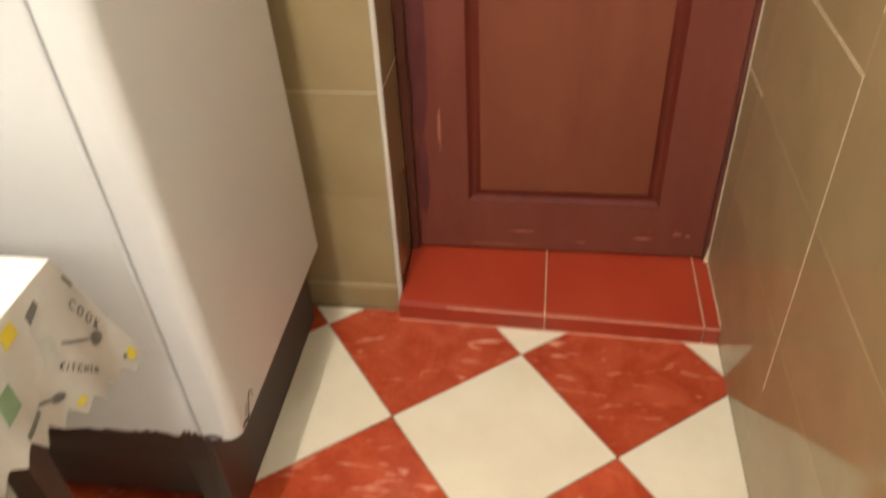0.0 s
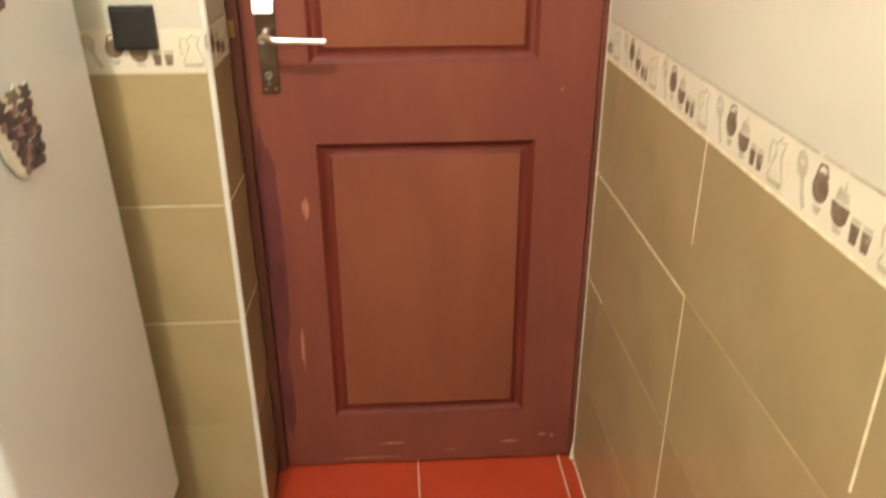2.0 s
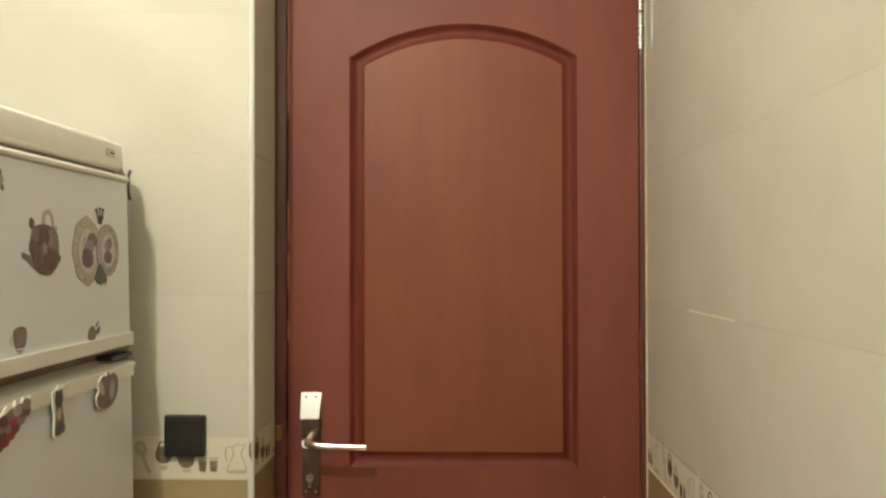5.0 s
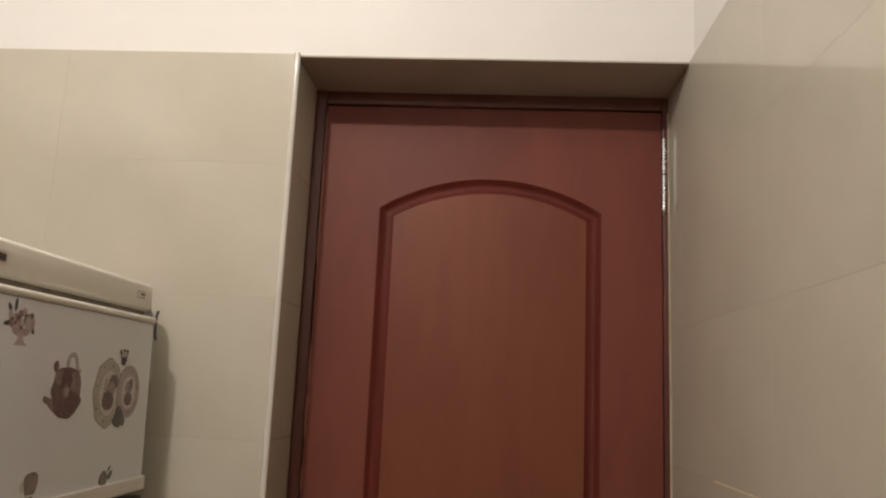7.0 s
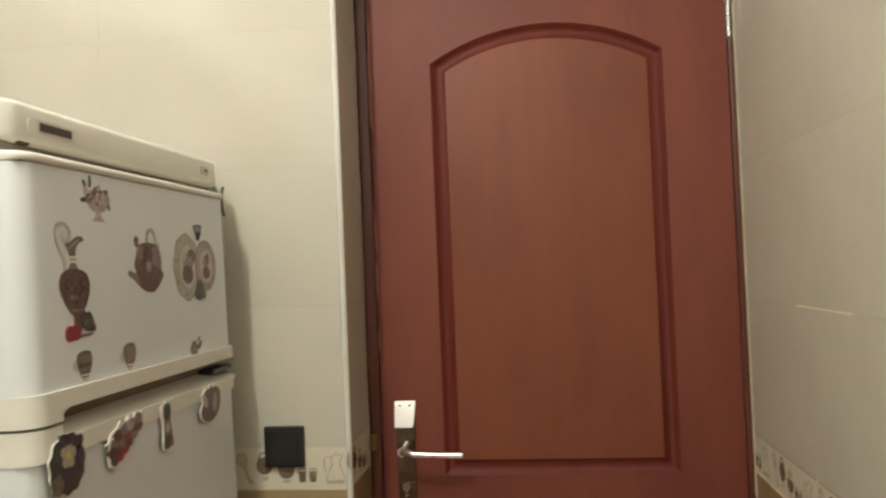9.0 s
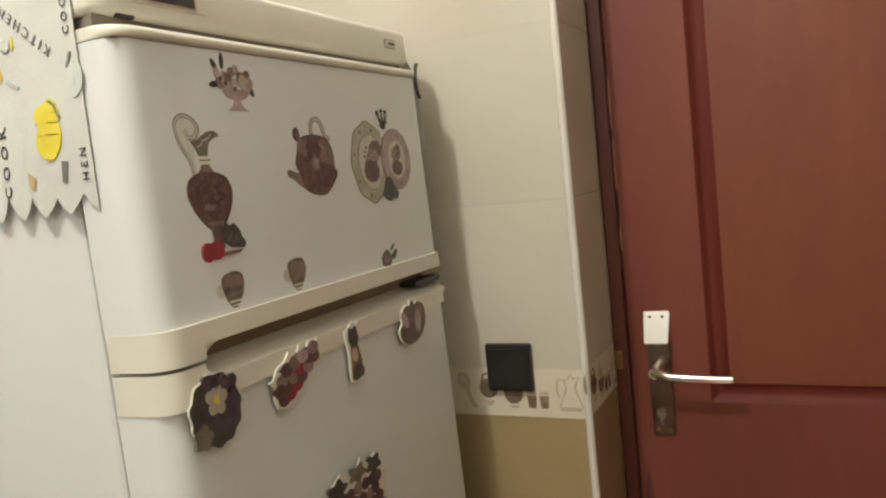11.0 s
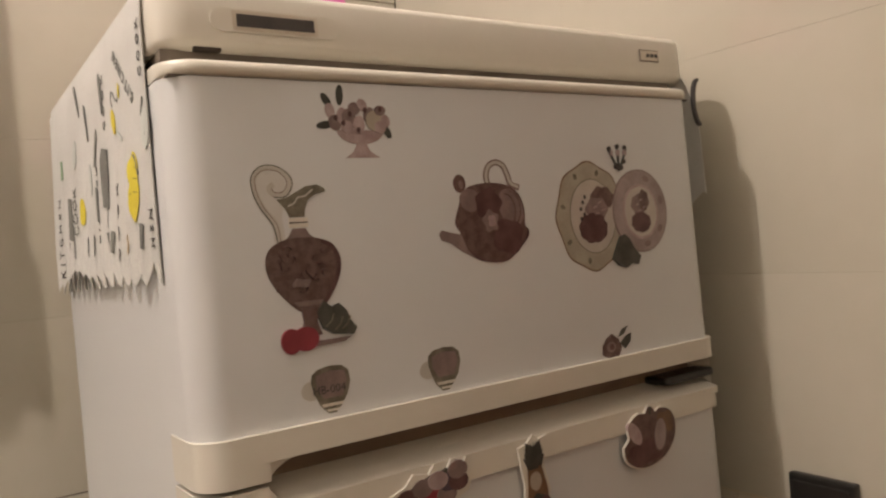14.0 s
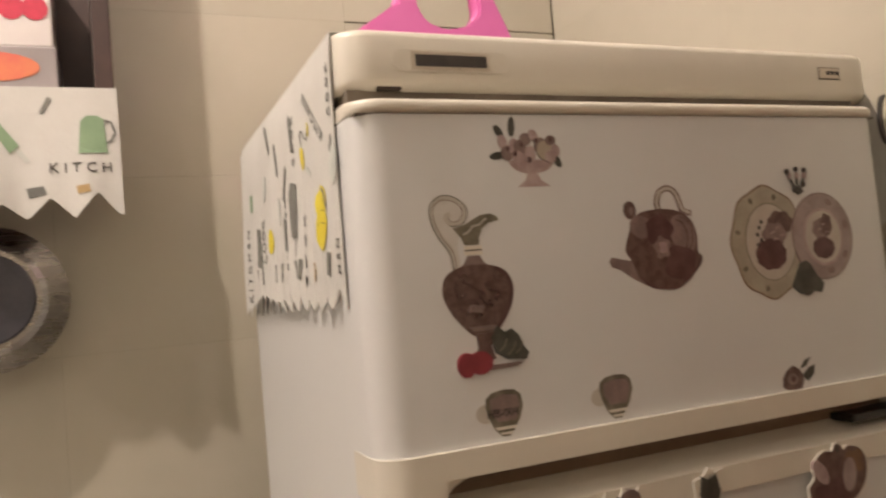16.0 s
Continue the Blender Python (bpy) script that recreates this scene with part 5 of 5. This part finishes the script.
for x in (-1.23, -0.70):
    for y in (-0.42, 0.52):
        part("leg", box(bm_new(), x - 0.018, x + 0.018, y - 0.018, y + 0.018, 0, 0.735, 0.002), M["rack"], table)
tc = thing("table_cloth", "white cloth printed with kitchen tools, zigzag corner hanging from the table", "cloth")


def flap_x(y, z):
    d = (0.757 - z) / 0.25
    return -0.6085 + 0.012 * max(0.0, d) + 0.006 * d * math.sin(y * 55 + 2)


def flap_place(u, k):
    """The front overhang; past the table's corner it droops to a point."""
    top = 0.757 if u <= 0.602 else 0.757 - (u - 0.602) / 0.074 * 0.235
    bottom = (0.600 if u < 0.44 else 0.600 - (u - 0.44) / 0.236 * 0.090) + saw(u, 0.036, 0.028, 1)
    bottom = min(bottom, top - 0.004)
    if k <= 12:
        z = bottom + (top - bottom) * k / 12
        return (flap_x(u, z), u, z)
    return (-0.612 - 0.10 * (k - 12), min(u, 0.603), 0.7575)


part("cover", sheet([0.676 - 0.004 * i for i in range(270)], 19, flap_place), M["cloth"], tc, smooth=True)
on_flap = lambda y, z, w: (flap_x(y, z) + 0.0012 + w, y, z)


def flap_print(mat, pts):
    part("print", prism(bm_new(), dense(pts), 0.0004, on_flap), M[mat], tc)


def flap_word(text, y, z, size, angle):
    c, s = math.cos(angle), math.sin(angle)
    part("lettering", writing(text, size, 0.0004, lambda u, v, w: on_flap(y + u * c - v * s, z + u * s + v * c, w)), M["ink"], tc, "printed word")


flap_print("cloth_grey", mm(0.612, 0.620, ellipse(0, 0, 13, 9, 16, tilt=-0.7)))
flap_print("cloth_grey", mm(0.612, 0.620, band([(-58, 49), (-8, 7)], 3)))
flap_print("cloth_yellow", mm(0.652, 0.552, ellipse(0, 0, 7, 11, 12)))
flap_print("cloth_grey", mm(0.642, 0.556, ellipse(0, 0, 3, 5, 10)))
flap_print("cloth_grey", mm(0.607, 0.715, [(-5, 12), (0, 13), (7, -8), (3, -10)]))
flap_print("cloth_pale", mm(0.535, 0.690, [(-12, -34), (10, -30), (14, 24), (-8, 28)]))
flap_print("cloth_grey", mm(0.540, 0.728, [(-10, -8), (12, 2), (10, 12), (-10, 6)]))
flap_print("cloth_yellow", mm(0.50, 0.735, [(-14, -10), (12, -8), (10, 12), (-12, 10)]))
flap_print("cloth_grey", mm(0.516, 0.618, ellipse(0, 0, 12, 6, 14, tilt=-0.6)))
flap_print("cloth_grey", mm(0.516, 0.618, band([(-30, 22), (-6, 5)], 3)))
flap_print("cloth_yellow", mm(0.540, 0.585, ellipse(0, 0, 8, 6, 12)))
flap_print("cloth_green", mm(0.455, 0.68, [(-16, -20), (12, -16), (12, 18), (-14, 16)]))
flap_print("cloth_grey", mm(0.47, 0.63, [(-20, -6), (14, 0), (12, 8), (-20, 2)]))
flap_word("C O O K", 0.590, 0.692, 0.019, radians(-66))
flap_word("K I T C H E N", 0.534, 0.646, 0.013, radians(-50))

# ---- pieces of walls and floor ----
def tile_mesh(name, w, h, mat, inset=0.0008, thick=T):
    bm = bm_new()
    a = [bm.verts.new((x, y, 0)) for x, y in ((0, 0), (w, 0), (w, h), (0, h))]
    b = [bm.verts.new((x, y, thick - 0.0006)) for x, y in ((0, 0), (w, 0), (w, h), (0, h))]
    c = [bm.verts.new((x, y, thick)) for x, y in ((inset, inset), (w - inset, inset), (w - inset, h - inset), (inset, h - inset))]
    for p, q in ((a, b), (b, c)):
        for i in range(4):
            bm.faces.new((p[i], p[(i + 1) % 4], q[(i + 1) % 4], q[i]))
    bm.faces.new(c)
    bmesh.ops.recalc_face_normals(bm, faces=bm.faces)
    me = bpy.data.meshes.new(name)
    bm.to_mesh(me)
    bm.free()
    me.materials.append(mat)
    return me


MESHES = {}


def lay(parent, origin, u, v, us, vs, mat, name="tile", gap=0.0005):
    """Tiles between the joint lines us and vs on the plane through origin with axes u and v."""
    u, v = Vector(u), Vector(v)
    w = u.cross(v)
    turn = Matrix((u, v, w)).transposed().to_4x4()
    for a, b in zip(us, us[1:]):
        for c, d in zip(vs, vs[1:]):
            key = (name, mat, round(b - a, 4), round(d - c, 4))
            if key not in MESHES:
                MESHES[key] = tile_mesh(name, b - a - gap, d - c - gap, M[mat], 0.00015 if gap == 0 else 0.0008)
            ob = new(name, MESHES[key])
            ob.matrix_basis = Matrix.Translation(Vector(origin) + u * (a + gap / 2) + v * (c + gap / 2)) @ turn
            ob.parent = parent


RY = [BACK + 0.005, -2.62, -2.17, -1.72, -1.27, -0.82, -0.37, 0.08, 0.53, 0.98, 1.43, LEAF - 0.007]
# right wall faces -x: u runs along -y, v up
neg = [-y for y in reversed(RY)]
lay(right_core, (RW + T, 0, 0), (0, -1, 0), (0, 0, 1), neg, [0.0, *ROWS_LOW], "tile_low")
lay(right_core, (RW + T, 0, 0), (0, -1, 0), (0, 0, 1), neg, ROWS_UP, "tile_up", gap=0.0)
by = [BACK + 0.005] + [0.98 - 0.225 * k for k in range(17, 0, -1)] + [0.98, 1.205, 1.43, LEAF - 0.007]
lay(right_core, (RW + T, 0, 0), (0, -1, 0), (0, 0, 1), [-y for y in reversed(by)], [BORD0, BORD1], "tile_border", "border_tile")
# far wall faces -y: u along +x, v up
FROWS_LOW = [0.071, 0.328, 0.579, 0.829, 1.076]
FROWS_UP = [1.150, 1.402, 1.654, 1.906, TILED]
fx = [LW + 0.001, -0.835, JAMB - 0.006]
lay(far_core, (0, FW + T, 0), (1, 0, 0), (0, 0, 1), fx, [0.0, *FROWS_LOW], "tile_low")
lay(far_core, (0, FW + T, 0), (1, 0, 0), (0, 0, 1), fx, FROWS_UP, "tile_up", gap=0.0)
lay(far_core, (0, FW + T, 0), (1, 0, 0), (0, 0, 1), [LW + 0.001, -1.060, -0.835, -0.610, JAMB - 0.006], [1.076, 1.150], "tile_border", "border_tile")
# reveal of the recess faces +x: u along +y
lay(far_core, (JAMB - T, 0, 0), (0, 1, 0), (0, 0, 1), [FW + 0.006, LEAF - 0.012], [0.05, *FROWS_LOW[1:]], "tile_low")
lay(far_core, (JAMB - T, 0, 0), (0, 1, 0), (0, 0, 1), [FW + 0.006, LEAF - 0.012], FROWS_UP[:-1] + [LINTEL], "tile_up")
lay(far_core, (JAMB - T, 0, 0), (0, 1, 0), (0, 0, 1), [FW + 0.006, LEAF - 0.012], [1.076, 1.150], "tile_border", "border_tile")
# back wall faces +y
bx = [-(RW - 0.002), 0.05, 0.50, 0.95, -LW - 0.002]
lay(back_core, (0, BACK - T, 0), (-1, 0, 0), (0, 0, 1), bx, [0.0, *FROWS_LOW], "tile_low")
lay(back_core, (0, BACK - T, 0), (-1, 0, 0), (0, 0, 1), bx, [1.076, 1.150], "tile_border", "border_tile")
lay(back_core, (0, BACK - T, 0), (-1, 0, 0), (0, 0, 1), bx, FROWS_UP, "tile_up", gap=0.0)
# left wall faces +x
lay(left_core, (LW - T, 0, 0), (0, 1, 0), (0, 0, 1), [BACK + 0.005, -2.35, -1.9, -1.30, -0.85, -0.40, 0.05, 0.50, 0.95, FW - 0.001], [0.0, *FROWS_LOW, *FROWS_UP], "tile_up", gap=0.002)
# pale joints where the grout is fresh
for o in ([(RW - 0.0006, RW + 0.004, 0.9790, 0.9808, 0.20, 0.815), (RW - 0.0006, RW + 0.004, 0.9790, 0.9808, 0.90, BORD0),
           (RW - 0.0006, RW + 0.004, 0.98, LEAF - 0.008, 0.8137, 0.8163), (RW - 0.0006, RW + 0.004, 1.40, LEAF - 0.008, 0.566, 0.568),
           (RW - 0.0006, RW + 0.004, 0.528, 0.532, 0.85, BORD0), (RW - 0.0006, RW + 0.004, 1.03, 1.25, 1.381, 1.383),
           (RW - 0.0006, RW + 0.004, -0.5, LEAF - 0.008, 1.0545, 1.0580)]):
    part("grout_line", box(bm_new(), *o), M["grout_white"], right_core)
for z in (0.829, 0.579, 0.071, 1.076, 1.150):
    part("grout_line", box(bm_new(), -0.72, JAMB - 0.008, FW - 0.0006, FW + 0.004, z - 0.0012, z + 0.0012), M["grout"], far_core)
part("grout_line", box(bm_new(), JAMB - 0.004, JAMB + 0.0006, FW + 0.01, LEAF - 0.014, 0.8275, 0.8305), M["grout_white"], far_core)
part("grout_line", box(bm_new(), JAMB - 0.004, JAMB + 0.0006, FW + 0.01, LEAF - 0.014, 0.5778, 0.5802), M["grout_white"], far_core)
part("border_line", box(bm_new(), RW - 0.0006, RW + 0.004, -0.9, LEAF - 0.008, BORD1 - 0.0030, BORD1 - 0.0004), M["print_mid"], right_core)
part("baseboard", box(bm_new(), LW, JAMB - 0.007, FW - 0.006, FW, 0.0, 0.066, 0.002), M["tile_low"], None, "beige tile skirting along the far wall", kind="structure")


# printed kitchen things on the border tiles
def motif():
    dark, mid = bm_new(), bm_new()
    P = lambda u, v, w: (u, v, w)
    h = 0.0005
    # ladle, round pot with a loop, kettle, bowl, two glasses, jug
    prism(mid, ellipse(0.024, 0.050, 0.010, 0.014, 16, tilt=0.3), h, P)
    prism(mid, band([(0.028, 0.038), (0.034, 0.020), (0.040, 0.010)], 0.006), h, P)
    prism(dark, ellipse(0.062, 0.040, 0.014, 0.015, 18), h, P)
    prism(dark, band([(0.052, 0.050), (0.056, 0.061), (0.066, 0.062), (0.072, 0.052)], 0.003), h, P)
    prism(mid, [(0.054, 0.022), (0.070, 0.022), (0.066, 0.014), (0.058, 0.014)], h, P)
    prism(mid, [(0.088, 0.040), (0.112, 0.040), (0.108, 0.052), (0.104, 0.050), (0.101, 0.061), (0.098, 0.051), (0.093, 0.055)], h, P)
    prism(dark, [(0.084, 0.038), (0.114, 0.038), (0.111, 0.024), (0.104, 0.018), (0.094, 0.018), (0.087, 0.024)], h, P)
    prism(mid, [(0.092, 0.016), (0.108, 0.016), (0.106, 0.011), (0.094, 0.011)], h, P)
    for u in (0.126, 0.144):
        prism(dark, [(u - 0.007, 0.030), (u + 0.007, 0.030), (u + 0.005, 0.012), (u - 0.005, 0.012)], h, P)
        prism(mid, [(u - 0.007, 0.036), (u + 0.007, 0.036), (u + 0.007, 0.0315), (u - 0.007, 0.0315)], h, P)
    body = [(0.168, 0.010), (0.196, 0.010), (0.198, 0.016), (0.189, 0.042), (0.192, 0.052), (0.197, 0.058), (0.186, 0.056), (0.184, 0.062), (0.180, 0.056), (0.174, 0.053), (0.177, 0.042), (0.166, 0.016)]
    prism(mid, band(body + body[:1], 0.0024), h, P)
    prism(mid, [(0.169, 0.010), (0.195, 0.010), (0.196, 0.015), (0.168, 0.015)], h, P)
    prism(mid, band([(0.174, 0.053), (0.165, 0.054), (0.163, 0.040), (0.166, 0.028)], 0.0026), h, P)
    out = []
    for bm, m in ((dark, "print_dark"), (mid, "print_mid")):
        bmesh.ops.recalc_face_normals(bm, faces=bm.faces)
        me = bpy.data.meshes.new("print")
        bm.to_mesh(me)
        bm.free()
        me.materials.append(M[m])
        out.append(me)
    return out


MOTIF = motif()


def printed(parent, origin, u):
    u, v = Vector(u), Vector((0, 0, 1))
    turn = Matrix((u, v, u.cross(v))).transposed().to_4x4()
    for me in MOTIF:
        ob = new("print", me)
        ob.matrix_basis = Matrix.Translation(origin) @ turn @ Matrix.Diagonal((1.09, 1.06, 1, 1))
        ob.parent = parent


for k in range(-3, 3):
    printed(right_core, (RW - 0.0001, 0.98 - 0.225 * k, BORD0), (0, -1, 0))
for x in (-0.610, -0.835):
    printed(far_core, (x, FW - 0.0001, 1.076), (1, 0, 0))
printed(far_core, (JAMB + 0.0001, FW - 0.035, 1.076), (0, 1, 0))

# floor tiles, laid at an angle to the walls
S, ang = 0.331, radians(37.5)
fu, fv = Vector((math.cos(ang), math.sin(ang), 0)), Vector((-math.sin(ang), math.cos(ang), 0))
F0 = Vector((-0.351, 1.020, 0))
gap = 0.003
quad = [(gap / 2, gap / 2), (S - gap / 2, gap / 2), (S - gap / 2, S - gap / 2), (gap / 2, S - gap / 2)]


def clipped(poly, axis, limit, keep_low):
    out = []
    for i, p in enumerate(poly):
        q = poly[(i + 1) % len(poly)]
        a = (p[axis] <= limit) == keep_low or p[axis] == limit
        b = (q[axis] <= limit) == keep_low or q[axis] == limit
        if a:
            out.append(p)
        if a != b:
            t = (limit - p[axis]) / (q[axis] - p[axis])
            out.append(p.lerp(q, t))
    return out


for i in range(-13, 10):
    for j in range(-14, 8):
        poly = [F0 + fu * (i * S + a) + fv * (j * S + b) for a, b in quad]
        for axis, limit, low in ((0, RW - 0.001, True), (0, LW + 0.001, False), (1, FW - 0.013, True), (1, BACK + 0.001, False)):
            poly = clipped(poly, axis, limit, low) if poly else poly
        if len(poly) < 3:
            continue
        red = (i + j) % 2 == 0
        bm = prism(bm_new(), [(p.x, p.y) for p in poly], 0.004, lambda u, v, w: (u, v, w - 0.004))
        part("tile", bm, M["floor_red" if red else "floor_white"], floor)
